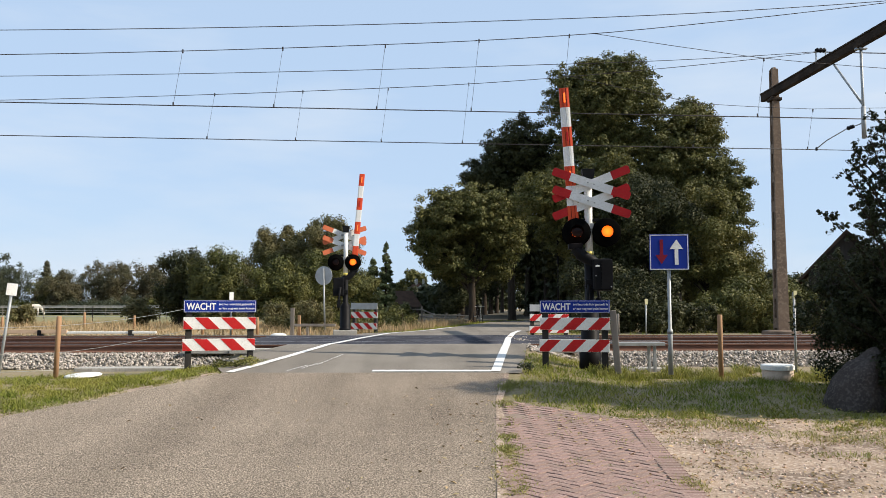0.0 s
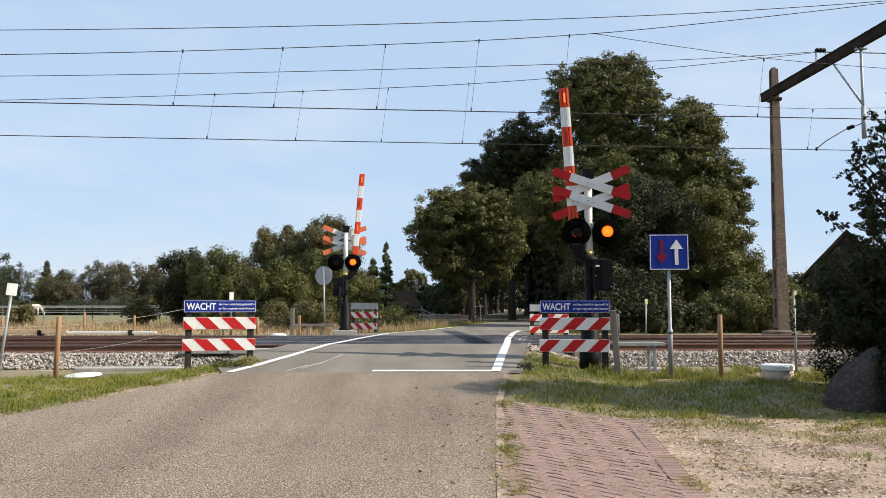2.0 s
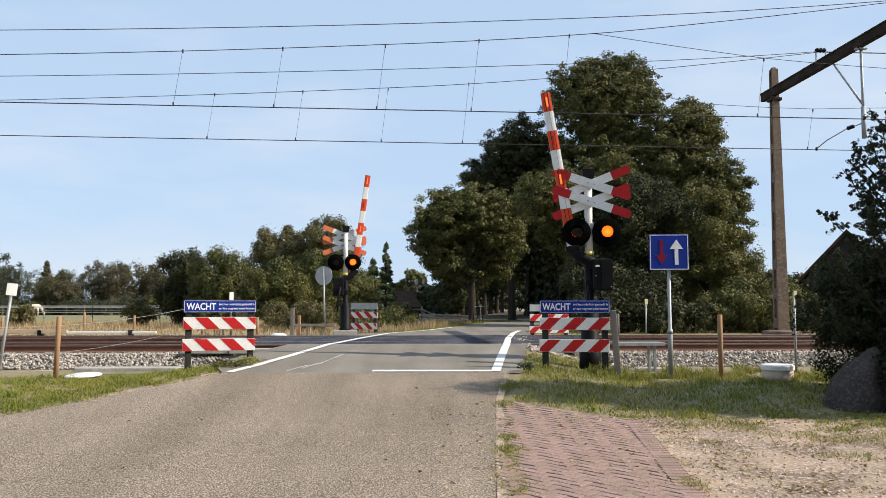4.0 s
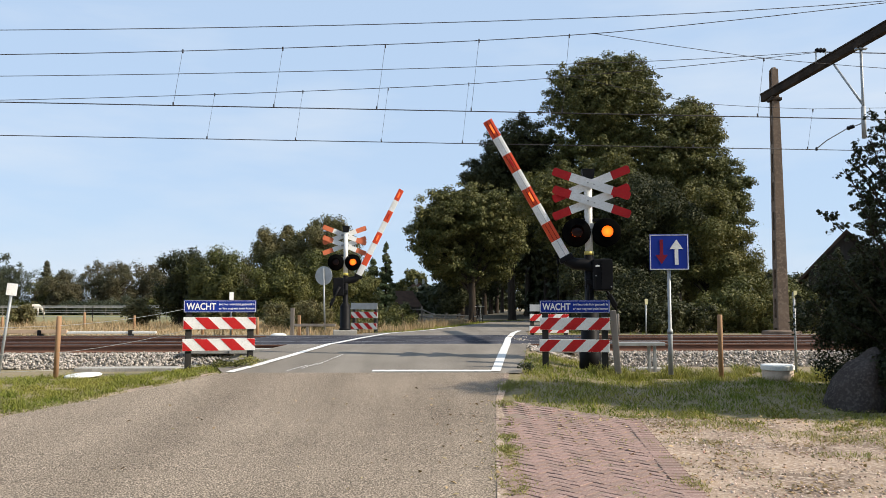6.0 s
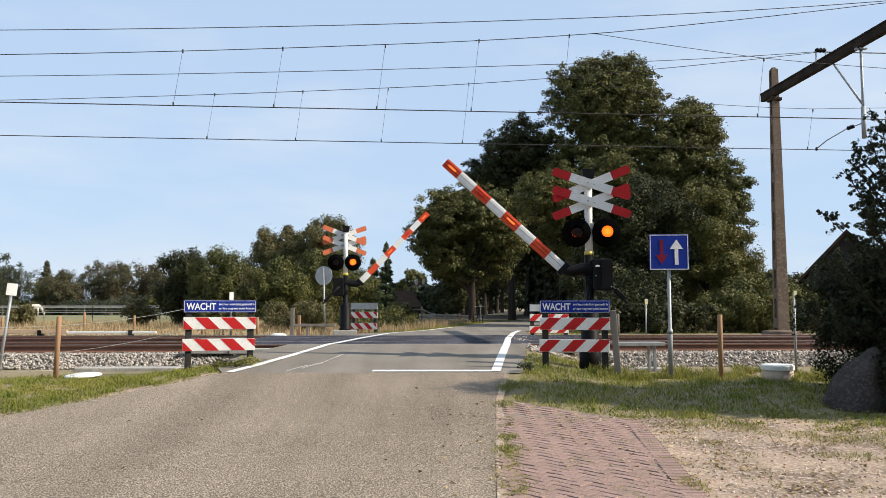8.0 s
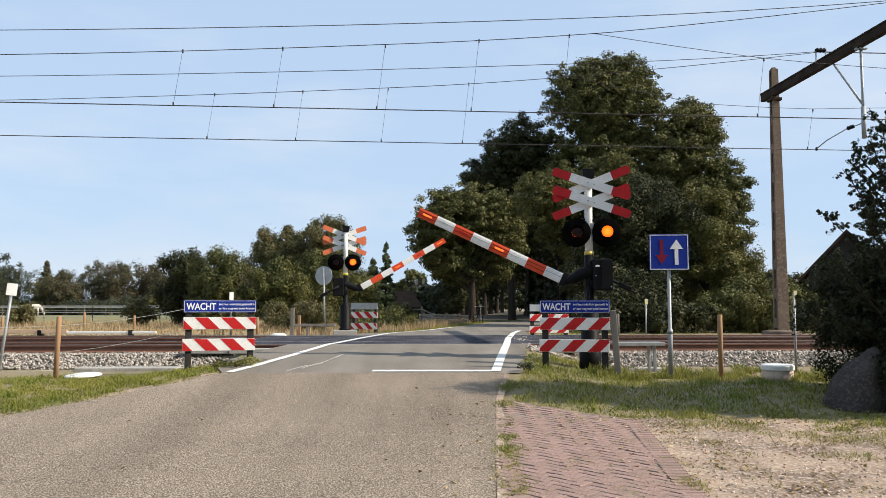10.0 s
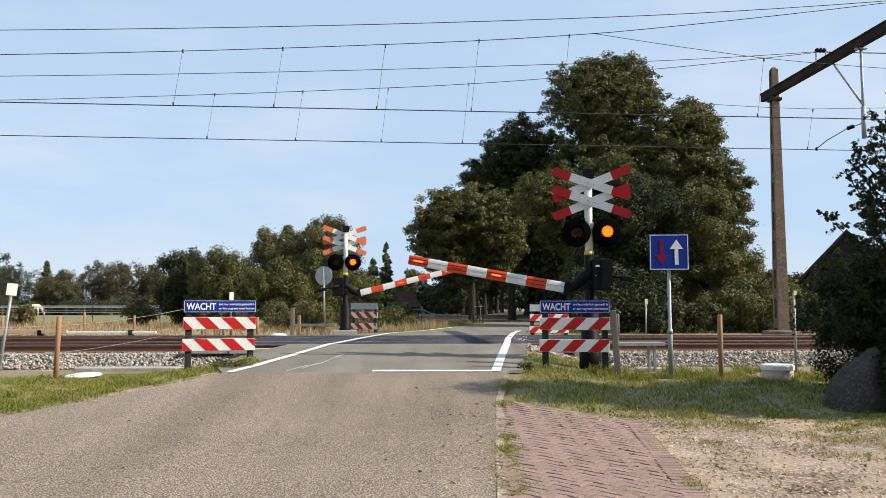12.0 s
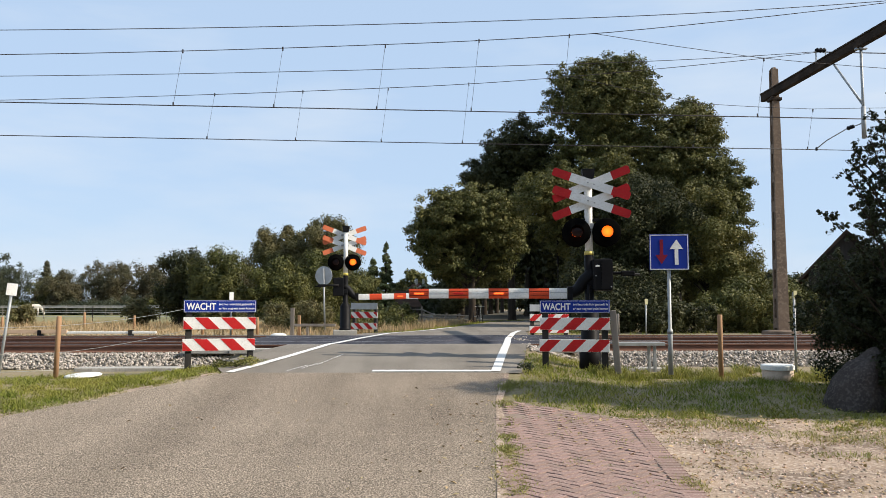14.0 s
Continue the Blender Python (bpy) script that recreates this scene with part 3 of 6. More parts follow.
# ---- warning fences ----
def striped_plank(parent, w, h, x, z, y, lean, red_first, label):
    """A white plank with slanted red sheets on its front."""
    p = part("plank", box(w, 0.03, h, (x, y, z), 0.006), WHITE, parent, label)
    n = 6
    step = w / (n - 0.5)
    for i in range(n + 1):
        if (i % 2 == 0) != red_first:
            continue
        a = -w / 2 + (i - 0.25) * step
        poly = [(a, -h / 2), (a + step, -h / 2), (a + step + lean, h / 2), (a + lean, h / 2)]
        lo, hi = -w / 2 + 0.004, w / 2 - 0.004
        # clip the slanted sheet at the plank's ends
        out = []
        for (xa, za), (xb, zb) in zip(poly, poly[1:] + poly[:1]):
            out.append((xa, za))
            for lim in sorted((lo, hi), key=lambda q: abs(q - xa)):
                if (xa - lim) * (xb - lim) < 0:
                    out.append((lim, za + (zb - za) * (lim - xa) / (xb - xa)))
        out = [q for q in out if lo - 1e-6 <= q[0] <= hi + 1e-6]
        if len(out) < 3:
            continue
        cx, cz = sum(q[0] for q in out) / len(out), sum(q[1] for q in out) / len(out)
        out.sort(key=lambda q: math.atan2(q[1] - cz, q[0] - cx))
        out = [(qx, max(-h / 2 + 0.004, min(h / 2 - 0.004, qz))) for qx, qz in out]
        part("red_sheet", prism(out, -0.0185, -0.0135), RED, p, "red reflective sheet", pose(x, y, z))
    return p


def warning_fence(m, label, lean, red_first, text, w=1.25, tall_post=False):
    fence = thing("warning_fence", m, label, "warning fence", "warning fences")
    for x in (-w / 2 + 0.09, w / 2 - 0.09):
        part("post", box(0.11, 0.11, 1.15, (x, 0.07, 0.38), 0.012), WOOD_DARK, fence, "dark timber post")
    if tall_post:
        part("post", box(0.11, 0.10, 1.1, (w / 2 + 0.09, 0.06, 0.33), 0.012, rot=pose(0, 0, 0, 0, -4, 0)), WOOD_GREY, fence, "leaning weathered grey post")
    striped_plank(fence, w, 0.215, 0, 0.645, 0, lean, red_first, "red and white striped plank")
    striped_plank(fence, w, 0.215, -0.01, 0.265, 0, lean, red_first, "red and white striped plank")
    sign = part("sign_board", box(w, 0.03, 0.215, (0, 0, 0.945), 0.006), BLUE if text else SIGN_BACK, fence, "blue sign with white lettering" if text else "grey sign back")
    if text:
        for bx, bz, bw, bh in ((0, 0.098, w - 0.03, 0.006), (0, -0.098, w - 0.03, 0.006), (w / 2 - 0.012, 0, 0.006, 0.196), (-w / 2 + 0.012, 0, 0.006, 0.196)):
            part("border", box(bw, 0.004, bh, (bx, -0.0165, 0.945 + bz)), WHITE, sign, "white border line")
        flat = pose(0, 0, 0, 90, 0, 0)
        lettering("lettering", "WACHT", 0.165, WHITE, sign, Matrix.Translation((-0.46 * w, -0.017, 0.888)) @ flat, "bold white word", 0.405 * w, 0.004)
        lettering("lettering", "tot het rode licht gedoofd is", 0.054, WHITE, sign, Matrix.Translation((-0.025, -0.017, 0.967)) @ flat, "small white words", 0.495 * w, 0.0012)
        lettering("lettering", "er kan nog een trein komen", 0.054, WHITE, sign, Matrix.Translation((-0.025, -0.017, 0.892)) @ flat, "small white words", 0.495 * w, 0.0012)
    return fence


warning_fence(pose(-3.985, 14.2, -0.13, 0, 0, 17), "red and white striped warning fence under a blue sign", -0.21, True, True)
warning_fence(pose(2.305, 13.9, -0.135, 0, 0, -10), "red and white striped warning fence with grey leaning post", 0.21, True, True, w=1.21, tall_post=True)
warning_fence(pose(3.35, 25.0, -0.16, 0, 0, 4), "red and white warning fence beyond the tracks", 0.21, True, False)
warning_fence(pose(-2.70, 27.2, -0.10, 0, 0, -22), "dull striped warning fence in the shade", -0.21, True, False, w=1.0)

# ---- priority sign ----
def arrow(length, width, head_w, head_l):
    return [(-width / 2, 0), (width / 2, 0), (width / 2, length - head_l), (head_w / 2, length - head_l), (0, length), (-head_w / 2, length - head_l), (-width / 2, length - head_l)]


sign = thing("priority_sign", pose(3.77, 13.2, -0.26, 0, 0, -4), "square blue priority sign with red and white arrows on grey pole", "road sign")
part("pole", lathe([(0.042, -0.05), (0.042, 0.66), (0.03, 0.68), (0.03, 2.26)], 14), GALV, sign, "grey galvanised pole", None, True)
part("collar", lathe([(0.048, 0.62), (0.048, 0.69)], 14), GALV, sign, "", None, True)
plate = part("plate", box(0.645, 0.02, 0.60, (0, -0.045, 1.975), 0.008), BLUE, sign, "blue square plate")
for bx, bz, bw, bh in ((0, 0.285, 0.60, 0.012), (0, -0.285, 0.60, 0.012), (0.307, 0, 0.012, 0.58), (-0.307, 0, 0.012, 0.58)):
    part("border", box(bw, 0.004, bh, (bx, -0.0565, 1.975 + bz)), WHITE, plate, "white border line")
part("white_arrow", prism(arrow(0.42, 0.06, 0.22, 0.16), -0.060, -0.055), WHITE, plate, "white upward arrow", pose(0.12, 0, 1.765))
part("red_arrow", prism([(x, -z) for x, z in arrow(0.41, 0.055, 0.20, 0.155)], -0.060, -0.055), DARK_RED, plate, "red downward arrow", pose(-0.125, 0, 2.185))
for z in (1.80, 2.15):
    part("clamp", box(0.12, 0.06, 0.03, (0, -0.01, z), 0.004), GALV, sign)

# round sign seen from behind, beside the far signal
rs = thing("round_sign", pose(-4.16, 28.0, -0.12, 0, 2, 160), "round traffic sign seen from its grey back", "road sign")
part("pole", lathe([(0.03, -0.05), (0.03, 2.3)], 12), GALV, rs, "grey pole", None, True)
b = lathe([(0.335, 0), (0.335, 0.02)], 28)
bmesh.ops.rotate(b, matrix=Matrix.Rotation(radians(90), 3, "X"), verts=b.verts)
part("disc", b, SIGN_BACK, rs, "grey disc back", pose(0.02, -0.03, 2.05))


# ---- overhead line ----
def on_track(x, t, z):
    return (x, t + SKEW * x, z)


mast = thing("catenary_mast", pose(10.95, 25.7, -0.2), "brown concrete overhead-line mast with dark cross-beam", "catenary mast")
b = lathe([(0.62, -0.1), (0.60, 0.24), (0.42, 0.27)], 24)
part("foot", b, POLE_CONCRETE, mast, "round concrete foot")
b = bmesh.new()
for s in (-1, 1):
    box(0.40, 0.11, 8.86, (0, s * 0.145, 4.43), 0.012, b)
box(0.20, 0.20, 8.84, (0.04, 0, 4.42), 0.0, b)
for i in range(9):
    box(0.385, 0.18, 0.34, (0, 0, 0.5 + 0.95 * i), 0.0, b)
for v in b.verts:
    k = 1 - 0.44 * max(0, v.co.z) / 8.86
    v.co.x *= k * 0.95
    v.co.y *= k
mp = part("mast_post", b, POLE_CONCRETE, mast, "tapered concrete post with a slot")
CHALK = material("faded pale paint", (0.34, 0.32, 0.30), (0.26, 0.24, 0.22), 0.9, scale=20)
for x, z, w, h, tilt in ((-0.04, 1.45, 0.03, 0.30, 12), (0.05, 1.48, 0.03, 0.26, -16), (0.0, 1.62, 0.16, 0.03, 6), (-0.03, 1.95, 0.03, 0.24, 24), (0.06, 2.0, 0.14, 0.03, -20)):
    part("paint_bar", box(w, 0.006, h, (0, 0, 0)), CHALK, mp, "faded pale paint bar", Matrix.Translation((x * 0.7 + 0.03, -0.17, z - 0.75)) @ pose(0, 0, 0, 0, tilt, 0))
top = part("cap", lathe([(0.115, 8.80), (0.115, 8.86), (0.07, 8.92)], 12), POLE_CONCRETE, mast)
b = bmesh.new()
box(0.18, 11.2, 0.27, (0, 0, 0.02), 0.02, b)
box(0.22, 11.2, 0.05, (0, 0, 0.14), 0.01, b)
part("cross_beam", b, BEAM_DARK, mast, "dark cross-beam over both tracks", Matrix.Translation((0.22, -4.9, 8.06)) @ pose(0, 0, 0, 0, 0, 3.2))
part("bracket", box(0.36, 0.36, 0.10, (0.0, 0, 7.84), 0.02), BEAM_DARK, mast, "dark beam bracket")
hang = part("drop_tube", lathe([(0.036, 5.5), (0.036, 7.9)], 12), GALV, mast, "galvanised drop tube", pose(0.17, -5.1, 0), True)
part("drop_sleeve", lathe([(0.058, 5.45), (0.058, 6.3)], 12), GALV, hang, "", None, True)
part("clamp", box(0.30, 0.12, 0.04, (0, 0, 7.86), 0.01), GALV, hang)
part("stay", tube([(0.0, 0, 6.35), (-0.08, 1.3, 7.85)], 0.03, 8), GALV, hang, "diagonal stay", None, True)
part("insulator", lathe([(0.03, -0.16), (0.075, -0.1), (0.04, -0.05), (0.08, 0), (0.04, 0.05), (0.075, 0.1), (0.03, 0.16)], 12), BLACK, mast, "dark ribbed insulator", Matrix.Translation((0.12, -3.0, 8.52)) @ pose(0, 0, 0, 0, 90, 0), True)
for s in (-0.14, 0.14):
    part("insulator_foot", box(0.03, 0.03, 0.36, (0.12 + s, -3.0, 8.36), 0.004), GALV, mast)
part("steady_arm", tube([(0.15, -5.08, 5.86), (0.02, -4.5, 5.84), (-0.03, -3.5, 5.74), (-0.05, -2.9, 5.62)], 0.016, 8), GALV, mast, "curved steady arm", None, True)
part("insulator", lathe([(0.02, -0.12), (0.06, -0.08), (0.035, -0.03), (0.06, 0.02), (0.035, 0.06), (0.055, 0.1), (0.02, 0.13)], 12), BLACK, mast, "dark insulator", Matrix.Translation((0.05, -4.65, 5.845)) @ pose(0, 0, 0, 88, 0, 12), True)
part("dropper_clip", box(0.05, 0.05, 0.1, (-0.05, -2.9, 5.61), 0.01), BLACK, mast)


def wire(name, pts, r, label, curve=0.0):
    """A line through points, each stretch sagging a little."""
    fine = []
    for a, c in zip(pts, pts[1:]):
        a, c = Vector(a), Vector(c)
        for i in range(16):
            u = i / 16
            q = a.lerp(c, u)
            q.z -= curve * 4 * u * (1 - u)
            fine.append(q)
    fine.append(Vector(pts[-1]))
    ob = new(name, bake(name, tube(fine, r, 6), WIRE, True))
    return tagged(ob, label, "overhead wire", "overhead wires")


contact_1 = wire("contact_wire", [on_track(-60, TRACK_1, 5.66), on_track(-10, TRACK_1, 5.44), on_track(11, TRACK_1, 5.32), on_track(50, TRACK_1, 5.6)], 0.012, "dark contact wire over the track")
contact_2 = wire("contact_wire", [on_track(-60, TRACK_2, 5.75), on_track(-12, TRACK_2, 5.53), on_track(13, TRACK_2, 5.38), on_track(50, TRACK_2, 5.6)], 0.012, "dark contact wire over the track")
MESS_1 = [on_track(-60, TRACK_1, 8.9), on_track(-10.1, TRACK_1, 6.54), on_track(-1.4, TRACK_1, 6.94), on_track(4.0, TRACK_1, 7.34), on_track(11.2, TRACK_1, 8.27), on_track(40, TRACK_1, 8.6)]
MESS_2 = [on_track(-60, TRACK_2, 8.9), on_track(-12.4, TRACK_2, 6.51), on_track(-1.6, TRACK_2, 7.03), on_track(3.5, TRACK_2, 7.43), on_track(11.05, TRACK_2, 8.30), on_track(40, TRACK_2, 8.4)]
wire("messenger_wire", MESS_1, 0.009, "messenger wire carrying droppers", 0.03)
wire("messenger_wire", MESS_2, 0.009, "messenger wire carrying droppers", 0.03)
wire("feeder_wire", [on_track(-60, TRACK_1, 8.9), on_track(-10.15, TRACK_1, 7.11), on_track(2.9, TRACK_1, 7.65), on_track(11.2, TRACK_1, 8.30), on_track(40, TRACK_1, 8.7)], 0.009, "feeder wire above the track", 0.05)
wire("feeder_wire", [on_track(-60, TRACK_2, 8.9), on_track(-12.4, TRACK_2, 7.19), on_track(3.0, TRACK_2, 7.79), on_track(11.05, TRACK_2, 8.32), on_track(40, TRACK_2, 8.4)], 0.009, "feeder wire above the track", 0.05)
wire("messenger_wire", [on_track(3.55, TRACK_1, 7.31), on_track(7.7, TRACK_1, 6.78), on_track(11.4, TRACK_1, 6.55), on_track(40, TRACK_1, 7.5)], 0.007, "thin dark messenger wire over the track", 0.02)
wire("messenger_wire", [on_track(3.7, TRACK_2, 7.45), on_track(7.4, TRACK_2, 6.72), on_track(10.8, TRACK_2, 6.6), on_track(40, TRACK_2, 7.5)], 0.007, "thin dark messenger wire over the track", 0.02)


def height_on(path, x):
    return float(np.interp(x, [p[0] for p in path], [p[2] for p in path]))


def dropper(x, t, top, bottom):
    dr = thing("dropper", pose(x, t + SKEW * x, 0), "thin dropper between messenger and contact wire", "dropper", "droppers")
    part("rod", tube([(0, 0, bottom), (0.19, 0, top)], 0.004, 5), WIRE, dr)
    part("clip", box(0.03, 0.03, 0.09, (0, 0, bottom + 0.04), 0.005), WIRE, dr)
    part("clip", box(0.03, 0.03, 0.09, (0.19, 0, top - 0.04), 0.005), WIRE, dr)


for x in (-6.19, -3.91, -1.54, 0.66, 2.81):
    dropper(x, TRACK_1, height_on(MESS_1, x + 0.19), 5.378 - 0.0057 * x)
for x in (-6.6, -4.15, -1.75, 0.55):
    dropper(x, TRACK_2, height_on(MESS_2, x + 0.19), 5.458 - 0.006 * x)
dropper(7.52, TRACK_1, 6.78, 5.335)
dropper(10.64, TRACK_2, 6.6, 5.394)
dropper(7.24, TRACK_2, 6.72, 5.415)


# ---- plants ----
def foliage(name, lobes, n, size, mat, parent, seed, squash=1.0, upward=0.35, shell=0.82):
    """Many small leaves as one mesh, gathered on the shells of the lobes (x, y, z, r)."""
    rng = np.random.default_rng(seed)
    lobes = np.asarray(lobes, float)
    w = lobes[:, 3] ** 2
    pick = rng.choice(len(lobes), n, p=w / w.sum())
    d = rng.normal(size=(n, 3))
    d /= np.linalg.norm(d, axis=1, keepdims=True)
    rad = lobes[pick, 3] * np.clip(rng.normal(shell, 0.24, n), 0.1, 1.6)
    c = lobes[pick, :3] + d * rad[:, None] * (1, 1, squash)
    nrm = d + rng.normal(scale=0.55, size=(n, 3)) + (0, 0, upward)
    nrm /= np.linalg.norm(nrm, axis=1, keepdims=True)
    u = np.cross(nrm, rng.normal(size=(n, 3)))
    u /= np.linalg.norm(u, axis=1, keepdims=True)
    v = np.cross(nrm, u)
    s = (size * rng.uniform(0.55, 1.3, n))[:, None]
    if size > 0.034:
        leaf = np.stack([c + u * s, c - u * s * 0.8 + v * s * 0.62, c - u * s * 0.8 - v * s * 0.62], 1)
    else:
        fold = nrm * s * 0.22
        leaf = np.stack([c - u * s, c - v * s * 0.62 + fold, c + u * s, c + v * s * 0.62 + fold], 1)
    k = leaf.shape[1]
    return part(name, mesh_from(name, leaf.reshape(-1, 3), np.arange(k * n).reshape(-1, k), mat), mat, parent)


def crown_lobes(rng, centre, rx, ry, rz, n, r, inner=0.35):
    """Lobes over an uneven ellipsoid, some inside it."""
    out = []
    for i in range(n):
        d = Vector((rng.gauss(0, 1), rng.gauss(0, 1), rng.gauss(0, 1))).normalized()
        k = rng.uniform(0.72, 1.0) if rng.random() > inner else rng.uniform(0.2, 0.72)
        k *= 1 + 0.24 * noise.noise(d * 2.3 + Vector(centre)) + 0.16 * noise.noise(d * 5.5 + Vector(centre))
        out.append((centre[0] + d.x * rx * k, centre[1] + d.y * ry * k, centre[2] + d.z * rz * k, r * rng.uniform(0.6, 1.3)))
    return out


def trunk(parent, h, r, rng, lean=0.0, name="trunk", limbs=5, reach=2.0):
    pts = [(0, 0, -0.2), (0, 0, 0.2), (lean * 0.3 + rng.uniform(-.1, .1), rng.uniform(-.1, .1), h * 0.4), (lean * 0.7, rng.uniform(-.2, .2), h * 0.7), (lean, 0, h)]
    t = part(name, tube(pts, [r * 1.6, r * 1.15, r * 0.85, r * 0.6, r * 0.25], 9), BARK, parent, "", None, True)
    for i in range(limbs):
        a = rng.uniform(0, 6.28)
        z0 = h * rng.uniform(0.4, 0.85)
        q = reach * rng.uniform(0.6, 1.2)
        b = tube([(lean * z0 / h, 0, z0), (q * 0.5 * math.cos(a), q * 0.5 * math.sin(a), z0 + q * 0.5), (q * math.cos(a), q * math.sin(a), z0 + q * 0.8)], [r * 0.4, r * 0.28, r * 0.1], 6)
        part("limb", b, BARK, t, "", None, True)
    return t


def tree(x, y, top, rx, low, mat, n, leaf, label, seed, ry=None, r=None, trunk_r=0.28, lobes=60, name="tree", group="roadside trees", category="tree"):
    """Trunk, limbs and a lobed crown from height low to top."""
    rng = random.Random(seed)
    z = land_z(x, y)
    t = thing(name, pose(x, y, z, 0, 0, 0), label, category, group)
    top -= z
    rz = (top - low) / 2
    trunk(t, max(low + rz, 0.8), trunk_r, rng, limbs=5, reach=rx * 0.5)
    foliage("crown", crown_lobes(rng, (0, 0, low + rz), rx * 0.86, (ry or rx) * 0.86, rz * 0.9, lobes, r or rx * 0.22), n, leaf, mat, t, seed)
    return t


def conifer(x, y, top, rx, mat, n, label, seed, low=0.3):
    rng = random.Random(seed)
    z = land_z(x, y)
    t = thing("conifer", pose(x, y, z), label, "tree", "conifers")
    h = top - z
    trunk(t, h, 0.13, rng, limbs=0)
    lobes = []
    for i in range(100):
        u = rng.random() * 0.97
        q = rx * (1 - u) * rng.uniform(0.5, 1.0)
        a = rng.uniform(0, 6.28)
        lobes.append((q * math.cos(a), q * math.sin(a), low + u * (h - low), 0.10 * rx + 0.26 * rx * (1 - u)))
    foliage("crown", lobes, n * 2, 0.10, mat, t, seed, 0.6)
    return t


# big oaks on the far side, to the right of the road
SHR = dict(group="shrubs", name="shrub", category="shrub")
def canopy(x, y, trunk_r, mat, leaf, r, crowns, n, label, seed, group="roadside trees"):
    """A tree whose crown is several uneven masses (x, y, z, rx, ry, rz about its foot), thick with leafy clumps."""
    rng = random.Random(seed)
    t = thing("tree", pose(x, y, land_z(x, y)), label, "tree", group)
    high = max(c[2] for c in crowns)
    trunk(t, high, trunk_r, rng, limbs=0)
    area = [c[3] * c[5] for c in crowns]
    lobes = []
    for c, a in zip(crowns, area):
        z0 = min(1.0, high * 0.4)
        part("limb", tube([(0, 0, max(z0, c[2] * 0.45)), (c[0] * 0.5, c[1] * 0.5, c[2] * 0.72), (c[0], c[1], c[2])], [trunk_r * 0.6, trunk_r * 0.4, trunk_r * 0.12], 7), BARK, t, "", None, True)
        lobes += crown_lobes(rng, c[:3], c[3] * 0.93, c[4] * 0.93, c[5] * 0.93, int(6.5 * a / (r * r)), r, 0.22)
    foliage("crown", lobes, n, leaf, mat, t, seed, 0.62, 0.6, 0.7)
    inner = [(c[0], c[1], c[2], 0.58 * min(c[3], c[5])) for c in crowns]
    foliage("inner_crown", inner, 9000, 0.17, mat, t, seed + 1)
    return t


canopy(11.2, 50.5, 0.42, OAK, 0.078, 0.40, [(-0.71, 0.5, 13.66, 3.93, 3.93, 3.93), (0.38, 0.0, 15.16, 2.53, 2.53, 2.24), (-2.24, 0.5, 15.3, 2.19, 2.19, 2.0), (-0.6, 0.5, 9.11, 4.74, 4.74, 3.83)], 136000, "tall broad oak with a dense dark green crown", 501)
canopy(14.2, 48.5, 0.4, OAK, 0.078, 0.40, [(0.36, 0.5, 10.36, 3.33, 3.33, 3.68), (1.41, 0.5, 11.94, 1.93, 1.93, 2.1), (1.78, -1.0, 6.17, 2.65, 2.65, 3.56), (2.97, -1.0, 8.2, 1.42, 1.42, 2.04)], 120000, "broad spreading oak with a dense olive-green crown", 503)
canopy(4.7, 54, 0.25, OAK_SHADED, 0.08, 0.42, [(0.74, 0, 11.32, 3.01, 3.01, 3.16), (-1.72, -0.5, 9.51, 1.99, 1.99, 2.1), (0.93, 0, 7.27, 3.47, 3.47, 2.7)], 70000, "oak with the shade of its neighbours in its leaf colour", 505)
canopy(1.7, 46, 0.2, OAK, 0.072, 0.36, [(-1.34, 0, 6.17, 2.17, 2.17, 2.04), (-2.49, 0, 5.02, 1.31, 1.31, 1.64), (0.47, 0, 6.33, 1.84, 1.84, 1.84), (-1.17, 0.5, 4.07, 1.66, 1.66, 1.33), (1.6, 0.6, 4.6, 2.0, 1.8, 1.5), (-1.4, 0.8, 3.6, 1.4, 1.3, 1.2), (1.4, 0.4, 5.9, 2.2, 1.9, 1.9), (0.1, 0.9, 3.3, 2.3, 1.6, 1.2)], 104000, "roadside oak with a sunlit rounded crown", 507)
canopy(6.6, 39, 0.2, ACACIA, 0.060, 0.30, [(-1.0, 0, 6.34, 2.23, 2.23, 1.73), (1.79, 0, 6.9, 1.62, 1.62, 1.73), (0.31, 0.3, 4.7, 2.53, 2.53, 1.68)], 70000, "yellow-green tree at the wood edge", 509)
tree(12.5, 66, 11.0, 6.0, 1.0, OAK_SHADED, 14000, 0.22, "oak deep in the wood, shaded in its leaf colour", 10, lobes=90, r=1.0, trunk_r=0.4)
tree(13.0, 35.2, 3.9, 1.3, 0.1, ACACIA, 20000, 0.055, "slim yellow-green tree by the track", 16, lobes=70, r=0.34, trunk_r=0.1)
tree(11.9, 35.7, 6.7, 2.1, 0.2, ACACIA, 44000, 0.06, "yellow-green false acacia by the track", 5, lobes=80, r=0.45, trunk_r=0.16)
# shade behind the signal is put into the next shrubs' leaf colour
tree(9.6, 36.6, 7.2, 2.8, 1.6, OAK_SHADED, 56000, 0.062, "dense shrub by the track, leaves coloured for shade", 6, lobes=170, r=0.42, trunk_r=0.12, **SHR)
tree(6.9, 36.0, 4.6, 1.9, 0.1, OAK_SHADED, 28000, 0.06, "dense shrub beside the road, leaves coloured for shade", 7, lobes=60, r=0.45, trunk_r=0.12, **SHR)
tree(8.2, 32.6, 2.6, 1.9, 0.0, OAK_SHADED, 18000, 0.055, "low green shrub by the track", 13, lobes=60, r=0.35, trunk_r=0.08, **SHR)
tree(12.6, 32.5, 2.1, 2.2, 0.0, SHRUB, 20000, 0.055, "low green shrub by the track", 8, lobes=60, r=0.38, trunk_r=0.08, **SHR)
